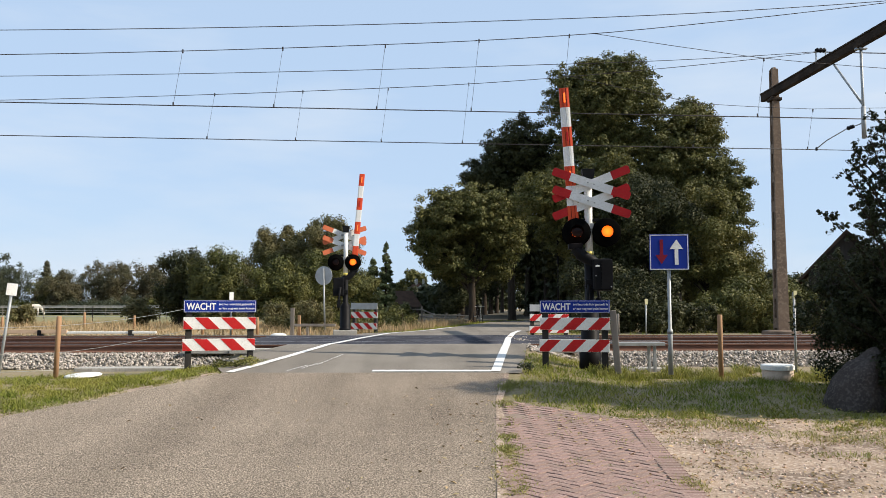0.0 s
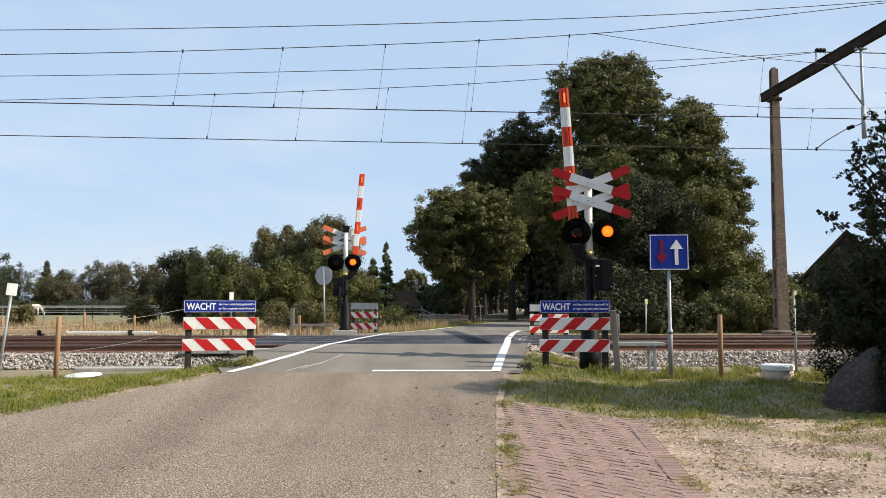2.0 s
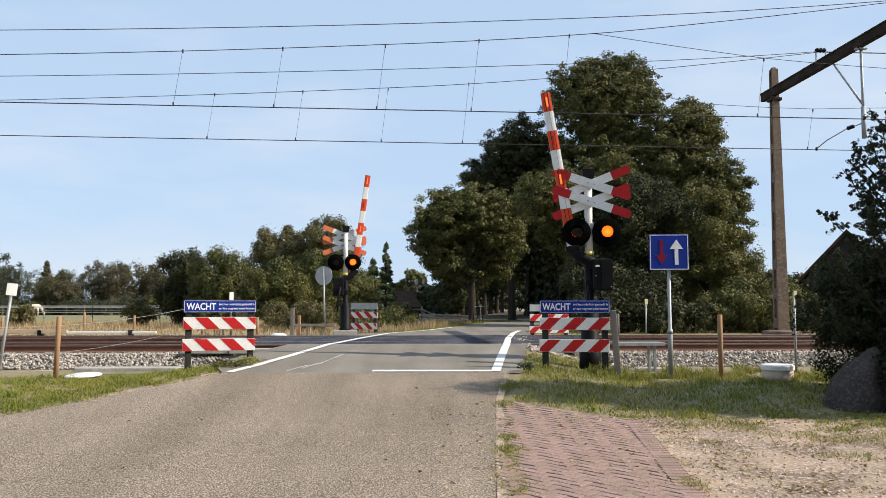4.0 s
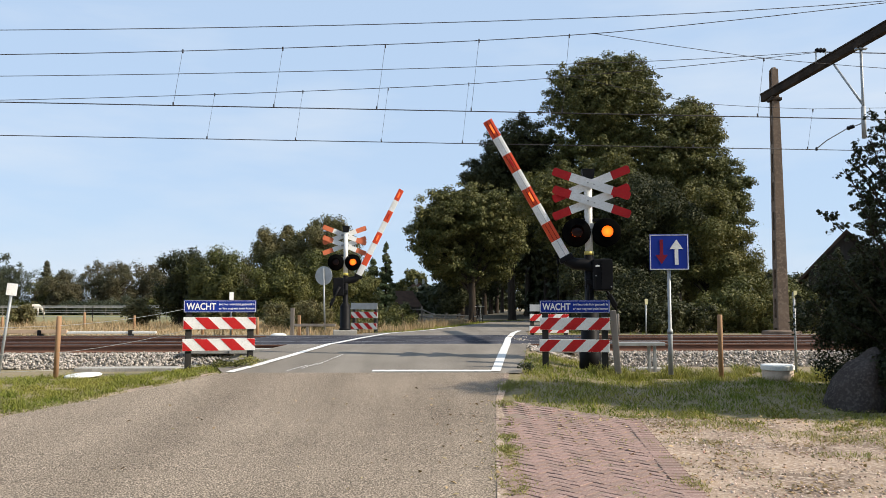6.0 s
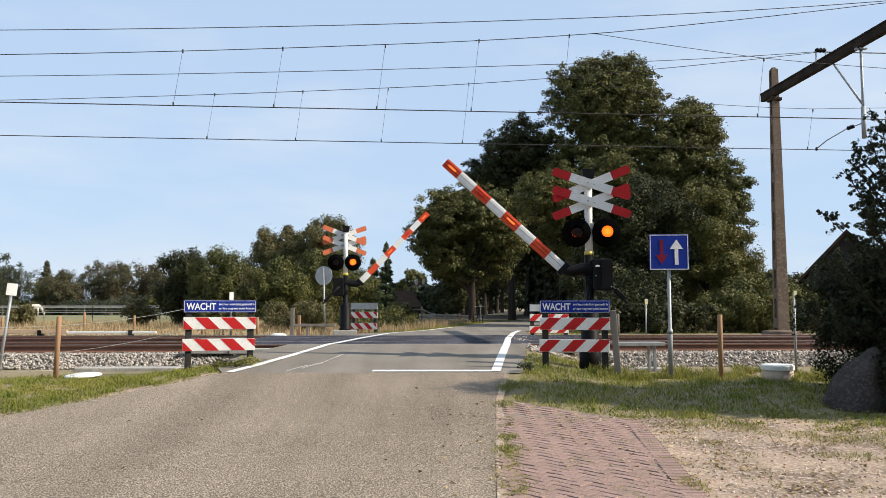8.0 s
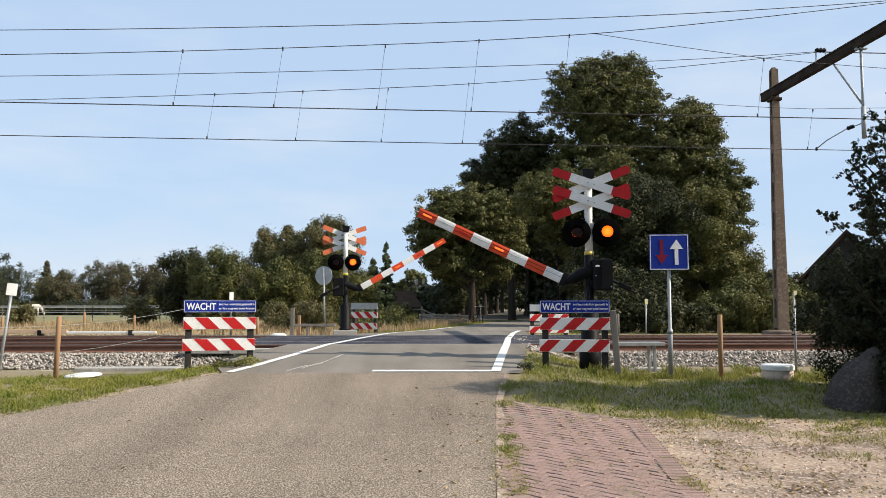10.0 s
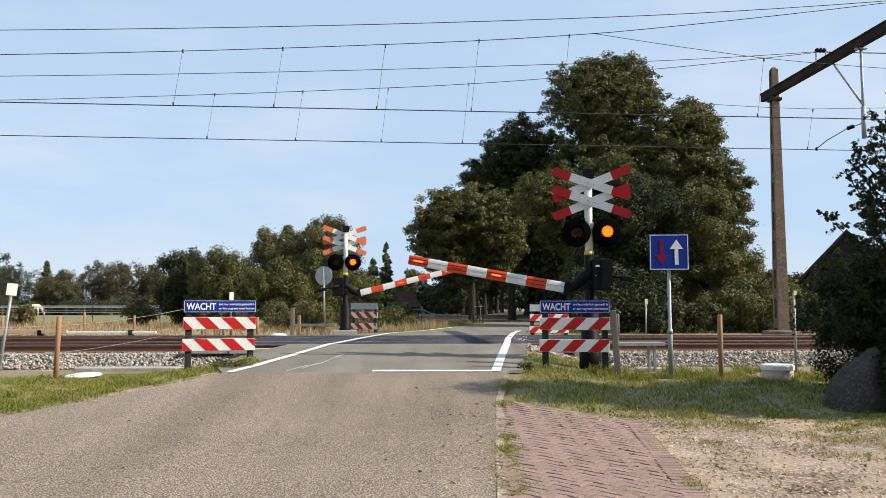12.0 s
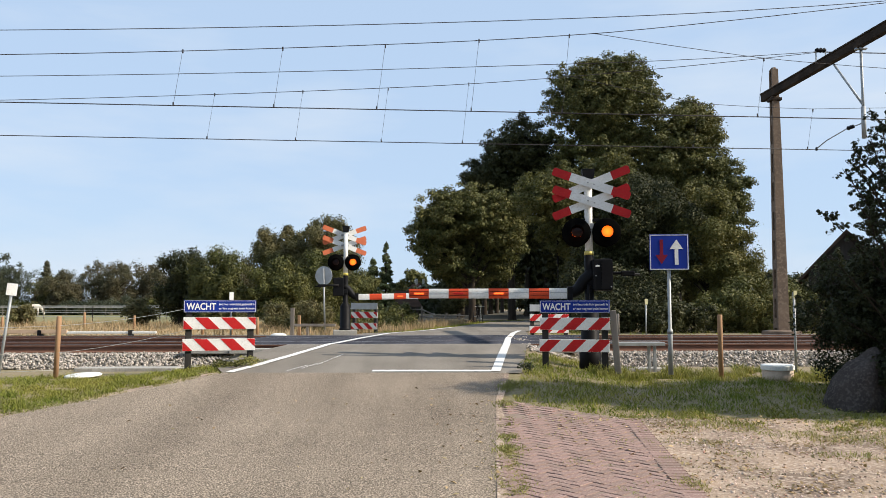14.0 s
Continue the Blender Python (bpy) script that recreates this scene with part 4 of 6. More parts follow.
tree(14.6, 34.0, 1.9, 1.9, 0.0, SHRUB, 20000, 0.055, "low green shrub by the track", 9, lobes=60, r=0.45, trunk_r=0.08, **SHR)
for i in range(12):
    x = 5.4 + i * 1.35
    y = 29.6 + 0.5 * math.sin(i * 2.1) + SKEW * x
    tree(x, y, 1.25 + 0.35 * math.sin(i * 1.7), 1.15, -0.05, (OAK_SHADED if i < 4 else (OAK_SHADED, SHRUB, ACACIA)[i % 3]), 6500, 0.055, "low tangled undergrowth along the track", 240 + i, lobes=45, r=0.24, trunk_r=0.04, **SHR)
# oaks added behind the front trees, mostly hidden, to block the sun
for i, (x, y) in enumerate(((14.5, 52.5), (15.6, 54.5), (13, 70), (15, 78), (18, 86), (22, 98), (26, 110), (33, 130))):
    tree(x, y, 8, 4.6, 0.5, OAK_SHADED, 3000, 0.55, "hidden oak added to shade the avenue", 260 + i, lobes=40, r=1.5, trunk_r=0.4, group="deep wood")
# four more hidden oaks, added only for their shadow on the ground
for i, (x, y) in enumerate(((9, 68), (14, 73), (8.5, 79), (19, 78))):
    tree(x, y, 14.5, 5.0, 3.0, OAK_SHADED, 9000, 0.3, "hidden tall oak added to shade the ground beyond the bend", 280 + i, lobes=80, r=1.1, trunk_r=0.35)
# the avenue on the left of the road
tree(2.6, 84, 12.5, 4.6, 0.6, OAK_SHADED, 30000, 0.13, "roadside oak with a rounded crown", 11, lobes=190, r=0.72, trunk_r=0.45)
tree(1.4, 62, 8.0, 2.4, 0.5, OAK_SHADED, 24000, 0.09, "roadside oak with a rounded crown", 15, lobes=90, r=0.6, trunk_r=0.28)
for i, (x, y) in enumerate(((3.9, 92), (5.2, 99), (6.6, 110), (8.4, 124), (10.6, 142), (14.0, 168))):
    tree(x, y, 16, 5.2, 3.6, OAK_SHADED, 7000, 0.42, "oak in the shaded avenue", 20 + i, lobes=60, r=1.3, trunk_r=0.3)
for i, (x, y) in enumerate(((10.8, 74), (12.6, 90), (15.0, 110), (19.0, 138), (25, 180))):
    tree(x, y, 16, 5.4, 2.4, OAK_SHADED, 7000, 0.42, "oak in the shaded avenue", 30 + i, lobes=60, r=1.3, trunk_r=0.3)
# undergrowth whose colour carries the darkness under the avenue
for i, (x, y, top) in enumerate(((-2.5, 118, 4), (2.5, 124, 5), (6.5, 150, 6), (11, 190, 7), (15, 205, 7), (20, 208, 7), (26, 210, 7), (13.5, 84, 4.5), (17, 100, 5), (11.5, 66, 4), (0.5, 112, 4), (4.5, 128, 5), (8.5, 160, 6), (12.2, 86, 5), (14.2, 96, 5), (10.6, 78, 3))):
    tree(x, y, top, 4.2 if y > 110 else 2.8, 0.0, SHADED_BUSH, 3200, 0.4, "undergrowth below the avenue trees, shade in its colour", 130 + i, lobes=50, r=0.9, trunk_r=0.1, **SHR)
# left of the far signal
tree(-12.4, 62, 7.9, 3.5, 0.6, BROWNISH, 56000, 0.085, "pale brown-green tree at the field edge", 40, lobes=150, r=0.5, trunk_r=0.25)
tree(-9.0, 60, 8.2, 3.0, 0.6, BROWNISH, 50000, 0.085, "brown-green tree at the field edge", 41, lobes=140, r=0.5, trunk_r=0.25)
tree(-10.0, 36, 3.55, 1.7, 0.0, OAK, 32000, 0.055, "dark green bush by the track", 42, lobes=110, r=0.36, trunk_r=0.1, **SHR)
tree(-12.2, 37, 3.7, 1.35, 0.0, OAK_SHADED, 28000, 0.055, "dark green bush by the track", 43, lobes=90, r=0.34, trunk_r=0.1, **SHR)
tree(-7.6, 36, 3.0, 1.6, 0.0, SHRUB, 30000, 0.055, "dense green bush by the track", 44, lobes=80, r=0.36, trunk_r=0.1, **SHR)
tree(-5.6, 38, 3.6, 1.7, 0.0, SHRUB, 28000, 0.055, "dense green bush by the track", 45, lobes=70, r=0.36, trunk_r=0.1, **SHR)
tree(-4.3, 41, 2.7, 1.0, 0.0, SHRUB, 20000, 0.058, "dense green bush by the track", 46, lobes=50, r=0.34, trunk_r=0.1, **SHR)
tree(-2.6, 50, 0.9, 0.9, 0.0, SHRUB, 8000, 0.09, "low bush in front of the barn", 47, lobes=40, r=0.3, trunk_r=0.08, **SHR)
tree(-14.6, 38, 1.3, 0.8, 0.0, BROWNISH, 5000, 0.07, "low reddish bush in the dry grass", 48, lobes=40, r=0.2, trunk_r=0.05, **SHR)
tree(-20.2, 38, 1.05, 0.7, 0.0, BROWNISH, 5000, 0.07, "low reddish bush in the dry grass", 49, lobes=40, r=0.2, trunk_r=0.05, **SHR)
for i, (x, y, top, rx) in enumerate(((-3.3, 30.6, 0.75, 0.8), (-5.1, 31.2, 1.15, 0.9), (-1.7, 33.0, 0.45, 0.7), (-6.6, 32.4, 1.0, 0.9), (-2.6, 35.5, 0.8, 0.9), (-8.6, 33.0, 0.9, 0.8))):
    tree(x, y, top, rx, -0.05, (SHRUB, BROWNISH)[i % 2], 6000, 0.05, "low scrub among the straw-coloured grass", 410 + i, lobes=45, r=0.2, trunk_r=0.03, **SHR)
conifer(-4.9, 68, 6.5, 1.1, CONIFER, 9000, "slender dark green conifer behind the bushes", 50)
conifer(-6.4, 72, 5.4, 1.5, CONIFER, 9000, "slender dark green conifer behind the bushes", 51)
tree(-5.6, 142, 7.8, 3.4, 0.6, OAK, 12000, 0.25, "round tree far behind the farm", 52, lobes=70, r=0.75)
# the wood across the field
rw = random.Random(8)
for row in range(2):
    for i in range(22):
        x = -70 + i * 2.7 + rw.uniform(-1, 1)
        top = 6.3 + 0.8 * math.sin(i * 1.3) + rw.uniform(-0.6, 0.6) - 0.4 * row
        kind = rw.random()
        if kind < 0.14 and x > -52:
            conifer(x, 99 + rw.uniform(-3, 3) + 6 * row, top + 0.8, 2.0, WOOD_BROWN, 8000, "pale conifer at the wood edge", 160 + i + 30 * row)
        else:
            leaf = (WOOD_GREEN, SHRUB) if x < -48 else (WOOD_GREEN, WOOD_BROWN, WOOD_BROWN)
            tree(x, 97 + rw.uniform(-3, 4) + 7 * row, top, 2.9, 0.0, rw.choice(leaf), 12000 if row == 0 else 2200, 0.1, "tree at the wood edge across the field", 160 + i + 30 * row, lobes=110, r=0.5, group="wood edge")
# shrub row added to close pale gaps and darken the wood's shaded foot
for i in range(20):
    tree(-66 + i * 2.7 + rw.uniform(-0.6, 0.6), 93.5 + rw.uniform(-1, 1), 1.7 + rw.uniform(-0.4, 0.7), 1.9, -0.1, rw.choice((WOOD_GREEN, SHRUB)), 3200, 0.1, "undergrowth added along the wood edge to darken its foot", 430 + i, lobes=50, r=0.4, trunk_r=0.06, **SHR)
for i in range(14):
    tree(18 + i * 5.5, 100 + 10 * math.sin(i), 4.6, 4.2, 0.0, OAK_SHADED, 3500, 0.4, "tree in the distant wood", 220 + i, lobes=50, r=0.95, group="distant wood")

# bush at the near right, over the boulder, shade in its colour, and the tree behind it
tree(6.48, 11.95, 1.75, 1.12, -0.05, SHADED_BUSH, 40000, 0.024, "small-leaved bush with shade in its colour", 110, lobes=190, r=0.17, trunk_r=0.05, **SHR)
tree(7.3, 11.6, 2.15, 1.3, -0.05, SHADED_BUSH, 26000, 0.029, "small-leaved bush with shade in its colour", 112, lobes=170, r=0.2, trunk_r=0.07, **SHR)
tree(6.06, 10.25, 0.62, 0.5, -0.05, SHADED_BUSH, 10000, 0.024, "low dark undergrowth beside the boulder", 113, lobes=60, r=0.14, trunk_r=0.03, **SHR)
# two trees out of view, placed to cast the shadow on verge and road
tree(9.3, 10.4, 6.3, 1.5, 3.2, SHADED_BUSH, 7000, 0.07, "slender dark tree with a thin crown", 114, lobes=70, r=0.3, trunk_r=0.08, ry=0.95)
tree(8.9, 10.15, 4.5, 1.7, 0.3, SHADED_BUSH, 32000, 0.1, "dark tree beside the road verge", 111, lobes=160, r=0.36, trunk_r=0.14, ry=1.05)


# unseen trees added behind the camera: they close the place and hold back sky light
for i in range(9):
    tree(-26 + i * 6.8, -17 - 3 * math.sin(i * 1.9), 11.5, 4.6, 1.0, OAK_SHADED, 2500, 0.6, "unseen oak added behind the camera to dim the sky light", 320 + i, lobes=40, r=1.4, trunk_r=0.35, group="rear trees")


def leafy_tree(x, y, h, branches, label, seed):
    """A slender stem whose fanned branches carry side twigs with leaves along them."""
    rng = random.Random(seed)
    t = thing("tree", pose(x, y, land_z(x, y)), label, "tree", "near trees")
    part("trunk", tube([(0, 0, -0.1), (0.05, 0, h * 0.4), (-0.03, 0.02, h * 0.75), (0.06, 0, h)], [0.06, 0.045, 0.03, 0.01], 8), BARK, t, "", None, True)
    for z0, lean, length, turn in branches:
        a, k = radians(lean), radians(turn)
        way = Vector((-math.sin(a) * math.cos(k), math.sin(a) * math.sin(k), math.cos(a)))
        base = Vector((0.02, 0, z0))
        pts = [base + way * length * u + Vector((0, 0, -0.10 * length * u * u)) for u in (0, 0.35, 0.7, 1.0)]
        limb = part("limb", tube(pts, [0.017, 0.012, 0.008, 0.003], 6), BARK, t, "", None, True)
        spots = []
        for i in range(int(18 * length)):
            u = rng.uniform(0.2, 1.0)
            q = base + way * length * u + Vector((0, 0, -0.10 * length * u * u))
            side = Vector((rng.uniform(-1, 1), rng.uniform(-1, 1), rng.uniform(-0.5, 0.9))).normalized() * rng.uniform(0.12, 0.34) * (1.15 - 0.6 * u)
            part("twig", tube([q, q + side * 0.5 + Vector((0, 0, 0.02)), q + side], [0.004, 0.003, 0.0015], 4), BARK, limb)
            spots += [(*(q + side * w), 0.028) for w in (0.35, 0.6, 0.85, 1.0)]
        foliage("leaves", spots, len(spots) * 5, 0.026, SHADED_BUSH, limb, seed + int(lean) + int(z0 * 100))
    return t


leafy_tree(6.25, 11.0, 3.6, [(0.7, 52, 1.5, 20), (0.95, 40, 1.6, -15), (1.2, 46, 1.35, 30), (1.3, 28, 1.6, -40), (1.6, 36, 1.45, 10), (1.8, 18, 1.5, 60), (2.0, 42, 1.15, -30), (2.2, 25, 1.4, 25),
                           (2.5, 34, 1.1, -20), (2.7, 12, 1.2, 0), (2.9, 30, 0.95, 40), (3.1, 8, 0.9, 90), (1.4, 60, 1.0, 160), (1.9, 50, 1.1, 200), (2.4, 45, 1.0, 140)], "slender dark tree with leafy twigs beside the boulder", 300)
leafy_tree(6.85, 11.3, 4.3, [(1.2, 48, 1.3, 10), (1.6, 40, 1.4, -20), (1.9, 30, 1.4, 20), (2.2, 44, 1.2, -10), (2.5, 28, 1.3, 35), (2.8, 40, 1.1, 0), (3.1, 22, 1.2, -30), (3.4, 34, 1.0, 15), (3.7, 15, 0.9, 0), (2.0, 50, 1.2, 150), (2.7, 45, 1.1, 190)], "taller dark tree with leafy twigs beside the boulder", 320)
leafy_tree(6.6, 12.1, 1.7, [(0.9, 38, 1.25, 0), (1.0, 55, 1.15, 10), (1.1, 24, 1.2, 40), (0.8, 62, 1.1, -20), (1.2, 45, 1.0, -30), (1.3, 10, 1.1, 0), (0.9, 48, 1.35, 25), (1.0, 30, 1.35, -10), (0.7, 58, 1.3, 5), (1.1, 52, 1.2, -40)], "thin leafy sapling rising out of the dark bush", 340)

# ---- verges, path and small things ----
def blades(name, n, spot, hmin, hmax, width, mat, label, seed, lean=0.75):
    """Grass blades, each a bent strip of two faces, as one mesh."""
    rng = np.random.default_rng(seed)
    pts = []
    while len(pts) < n:
        p = spot(rng)
        if p is not None:
            pts.append(p)
    c = np.array(pts)
    a = rng.uniform(0, 2 * math.pi, n)
    u = np.stack([np.cos(a), np.sin(a), np.zeros(n)], 1) * (width * rng.uniform(0.6, 1.3, n))[:, None]
    h = rng.uniform(hmin, hmax, n)[:, None]
    clump = np.array([noise.noise(Vector(p) * 2.3) + 0.6 * noise.noise(Vector(p) * 7.0) for p in pts])
    h = h * np.clip(0.75 + 0.9 * clump, 0.25, 1.7)[:, None]
    tilt = rng.normal(scale=lean, size=(n, 3)) * (1, 1, 0)
    mid = c + (np.array([0, 0, 0.6]) + tilt * 0.35) * h
    tip = c + (np.array([0, 0, 1.0]) + tilt) * h
    v = np.stack([c - u, c + u, mid + u * 0.7, mid - u * 0.7, tip + u * 0.1, tip - u * 0.1], 1).reshape(-1, 3)
    i = np.arange(n)[:, None] * 6
    f = np.concatenate([i + [0, 1, 2, 3], i + [3, 2, 4, 5]])
    return tagged(new(name, mesh_from(name, v, f, mat)), label, "grass", kind="stuff")


def left_verge(rng):
    y = rng.uniform(8.5, 15.6)
    edge = lerp_table(ROAD_LEFT, y) - 0.24 + 0.14 * noise.noise(Vector((0, y * 2, 0)))
    x = edge - abs(rng.normal(0, 2.6))
    t = y - SKEW * x
    limit = 14.1 + 0.75 * min(1, max(0, (x + 6.2) / 1.6)) + 0.3 * noise.noise(Vector((x, 0, 1)))
    return None if t > limit or x < -13 else (x, y, land_z(x, y) - 0.01)


def right_verge(rng):
    x = rng.uniform(0.9, 10.5)
    y = rng.uniform(7.4, 15.8)
    low = 10.9 - 0.75 * min(1.6, max(0, x - 0.9)) - 0.42 * max(0, x - 3.0) + 0.5 * noise.noise(Vector((x * 1.5, 3, 0)))
    high = (15.7 if x < 3.0 else 14.2) + 0.2 * noise.noise(Vector((x, 7, 0))) + 0.45 * noise.noise(Vector((x * 2.3, 2, 0)))
    if y < low or y > high or x < lerp_table(ROAD_RIGHT, y) + 0.25 + 0.2 * noise.noise(Vector((y * 2, 1, 0))):
        return None
    return (x, y, land_z(x, y) - 0.01)


def rank_tuft(rng):
    """Taller clumps where the verge meets the bare strip by the ballast."""
    x = rng.uniform(2.6, 8.0)
    y = rng.uniform(13.2, 15.1)
    if noise.noise(Vector((x * 2.6, y * 2.6, 4))) < 0.12:
        return None
    return (x, y, land_z(x, y) - 0.01)


blades("rank_grass", 5000, rank_tuft, 0.06, 0.19, 0.007, GRASS_EDGE, "taller half-dry tufts at the verge's far edge", 17, 0.5)
blades("rank_grass_green", 4500, rank_tuft, 0.06, 0.17, 0.008, GRASS, "taller green tufts at the verge's far edge", 18, 0.5)
blades("grass_left", 36000, left_verge, 0.03, 0.10, 0.006, GRASS, "green roadside grass with dry tufts", 1)
blades("grass_left_dry", 12000, left_verge, 0.02, 0.08, 0.005, GRASS_EDGE, "dry tufts among the roadside grass", 13)
blades("grass_right_dry", 9000, right_verge, 0.02, 0.08, 0.005, GRASS_EDGE, "dry tufts among the roadside grass", 14)
blades("grass_right", 44000, right_verge, 0.03, 0.11, 0.0065, GRASS, "green roadside grass, partly in shade", 2)


def edge_tuft(rng):
    y = rng.uniform(6.3, 12.5)
    k = noise.noise(Vector((y * 1.7, 0.3, 5)))
    if rng.random() > (k + 0.15) * 1.6:
        return None
    x = lerp_table(ROAD_RIGHT, y) + 0.1 + rng.normal(0, 0.07)
    return (x, y, land_z(x, y) + 0.02)


def left_edge(rng):
    y = rng.uniform(8.8, 14.5)
    x = lerp_table(ROAD_LEFT, y) - 0.15 + rng.normal(0, 0.12)
    return (x, y, land_z(x, y) - 0.005)


def sand_weeds(rng):
    x, y = rng.uniform(2.0, 9.5), rng.uniform(5.0, 10.2)
    if noise.noise(Vector((x * 1.3, y * 1.6, 2))) < 0.12 + 0.25 * (9.6 - y) / 4:
        return None
    return (x, y, land_z(x, y))


blades("edge_grass", 3600, edge_tuft, 0.015, 0.05, 0.005, GRASS_EDGE, "half-dry grass along the asphalt edge", 3)
blades("edge_grass_left", 5000, left_edge, 0.02, 0.06, 0.005, GRASS_EDGE, "half-dry grass along the asphalt edge", 4)
def yard_border(rng):
    x = rng.uniform(2.2, 9)
    y = 9.6 - 0.42 * max(0, x - 3.0) + 0.5 * noise.noise(Vector((x * 1.5, 3, 0))) + rng.normal(0, 0.35)
    return (x, y, land_z(x, y))


def path_weeds(rng):
    y = rng.uniform(5.9, 11.1)
    x = rng.choice([lerp_table([(6.25, 2.02), (9.8, 2.36)], y), rng.uniform(0.7, 2.0)]) + rng.normal(0, 0.05)
    return (x, y, land_z(x, y) + 0.015) if noise.noise(Vector((x * 2.2, y * 2.2, 9))) > 0.22 else None


blades("yard_border_grass", 9000, yard_border, 0.02, 0.06, 0.005, GRASS_EDGE, "half-dry grass fading into the sandy yard", 15)
blades("path_weeds", 2200, path_weeds, 0.012, 0.04, 0.004, GRASS_EDGE, "small weeds growing in the brick joints", 16)
blades("weeds", 9000, sand_weeds, 0.015, 0.05, 0.005, GRASS_EDGE, "sparse weeds on the sandy yard", 5)


def dry_left(rng):
    x, t = rng.uniform(-32, -3.6), rng.uniform(26.9, 46)
    return (x, t + SKEW * x, land_z(x, t + SKEW * x) - 0.02)


def dry_road(rng):
    y = rng.uniform(27.5, 44)
    x = lerp_table(ROAD_LEFT, y) - 0.5 - abs(rng.normal(0, 1.3))
    return (x, y, land_z(x, y) - 0.02)


def dry_right(rng):
    x, t = rng.uniform(5.5, 24), rng.uniform(26.2, 30)
    return (x, t + SKEW * x, land_z(x, t + SKEW * x) - 0.02)


def far_verge(rng):
    y = rng.uniform(25.2, 60)
    side = rng.random() < 0.5
    x = lerp_table(ROAD_LEFT, y) - 0.1 - rng.uniform(0, 0.9) if side else lerp_table(ROAD_RIGHT, y) + 0.3 + rng.uniform(0, 2.2)
    return (x, y, land_z(x, y) - 0.02)


blades("dry_grass", 26000, dry_left, 0.12, 0.42, 0.01, GRASS_DRY, "tall straw-coloured dry grass beyond the tracks", 6, 0.35)
blades("dry_grass_roadside", 5000, dry_road, 0.12, 0.42, 0.012, GRASS_DRY, "tall straw-coloured dry grass beside the road", 7, 0.35)
blades("rough_grass", 1500, dry_right, 0.05, 0.16, 0.01, GRASS, "rough green grass along the tracks", 8, 0.4)
blades("far_verge_grass", 14000, far_verge, 0.04, 0.14, 0.012, GRASS, "short green grass on the far verge", 9)

meadow = sheet("dry_meadow", [-90, -60, -40, -25, -14, -8, -5], [27, 32, 38, 44.9], lambda x, y: land_z(x, y), STRAW, 0.02)
tagged(meadow, "straw-coloured dry meadow beyond the tracks", "meadow", kind="structure")
pasture = sheet("pasture", [-90, -60, -40, -25, -14, -8], [45, 55, 70, 97], lambda x, y: land_z(x, y), FIELD, 0.03)
tagged(pasture, "pale green pasture across the railway", "pasture", kind="structure")


def floor_edge(q, y):
    return -2.5 + q * (min(lerp_table(ROAD_LEFT, y) - 0.6, 18) + 2.5)


# dark sheet laid where the avenue's shade falls
wood_floor = sheet("woodland_floor", [i / 10 for i in range(11)], [52, 55.5, 58, 61, 64, 67, 80, 110, 150, 200], land_z, SHADED_FLOOR, 0.035, floor_edge)
tagged(wood_floor, "ground below the avenue, darkened in colour for tree shade", "woodland floor", kind="structure")


def yard_edge(s, y):
    return 1.9 + 0.1 * (y - 6) + s * 12


def yard_z(x, y):
    """Trodden sand with ruts and lumps."""
    lump = 0.014 * noise.noise(Vector((x * 2.2, y * 3.0, 0))) + 0.009 * noise.noise(Vector((x * 7, y * 8, 1))) + 0.005 * noise.noise(Vector((x * 19, y * 21, 2)))
    return land_z(x, y) + max(lump, -0.006)


yard = sheet("sandy_yard", [i / 150 for i in range(151)], [-8, 0, 4] + [5 + 0.055 * i for i in range(90)], yard_z, SAND, 0.012, yard_edge)
tagged(yard, "pale sandy yard with gravel and debris", "yard", kind="structure")


shoulder = sheet("sandy_shoulder", [0, 0.5, 1], [8, 9, 10, 10.7, 11.4, 12.3, 13.2], lambda x, y: land_z(x, y), SAND, 0.008,
                 lambda q, y: lerp_table(ROAD_LEFT, y) + 0.02 - q * (0.28 + 0.12 * noise.noise(Vector((0, y * 1.3, 4)))))
tagged(shoulder, "narrow sandy shoulder along the worn asphalt edge", "shoulder", kind="structure")


def yard_spot(rng):
    x, y = rng.uniform(2.1, 8.5), rng.uniform(5.6, 9.9)
    return x, y, yard_z(x, y) + 0.014


RUBBLE = material("rubble", (0.46, 0.38, 0.30), (0.30, 0.19, 0.13), 0.9, scale=8, island=0.6)
scatter_stones("yard_gravel", 3600, yard_spot, 0.003, 0.014, RUBBLE, "small stones and brick crumbs on the sand", "gravel")


def shard_spot(rng):
    x, y = rng.uniform(2.3, 8.5), rng.uniform(5.8, 9.9)
    while noise.noise(Vector((x * 1.1, y * 1.5, 6))) < rng.uniform(-0.25, 0.3):
        x, y = rng.uniform(2.3, 8.5), rng.uniform(5.8, 9.9)
    return x, y, yard_z(x, y) + 0.012


SHARD = material("pale rubble shards", (0.56, 0.48, 0.41), (0.44, 0.32, 0.25), 0.9, scale=6, island=0.45, bump=0.4)
scatter_stones("yard_rubble", 1500, shard_spot, 0.005, 0.017, SHARD, "flat pale stones and brick shards trodden into sand", "rubble")
LEAF_LITTER = material("fallen leaves", (0.34, 0.22, 0.10), (0.42, 0.33, 0.16), 0.8, scale=4, island=0.4)


def litter_spot(rng):
    if rng.random() < 0.12:
        y = rng.uniform(6, 12)
        x = lerp_table(ROAD_RIGHT, y) - abs(rng.normal(0, 0.6)) if rng.random() < 0.6 else rng.uniform(-4, 0.4)
        return x, y, road_z(x, y) + 0.008
    x, y = rng.uniform(1.2, 8), rng.uniform(6, 10.8) if rng.random() < 0.6 else rng.normal(9.7, 0.4)
    return x, y, land_z(x, y) + 0.03


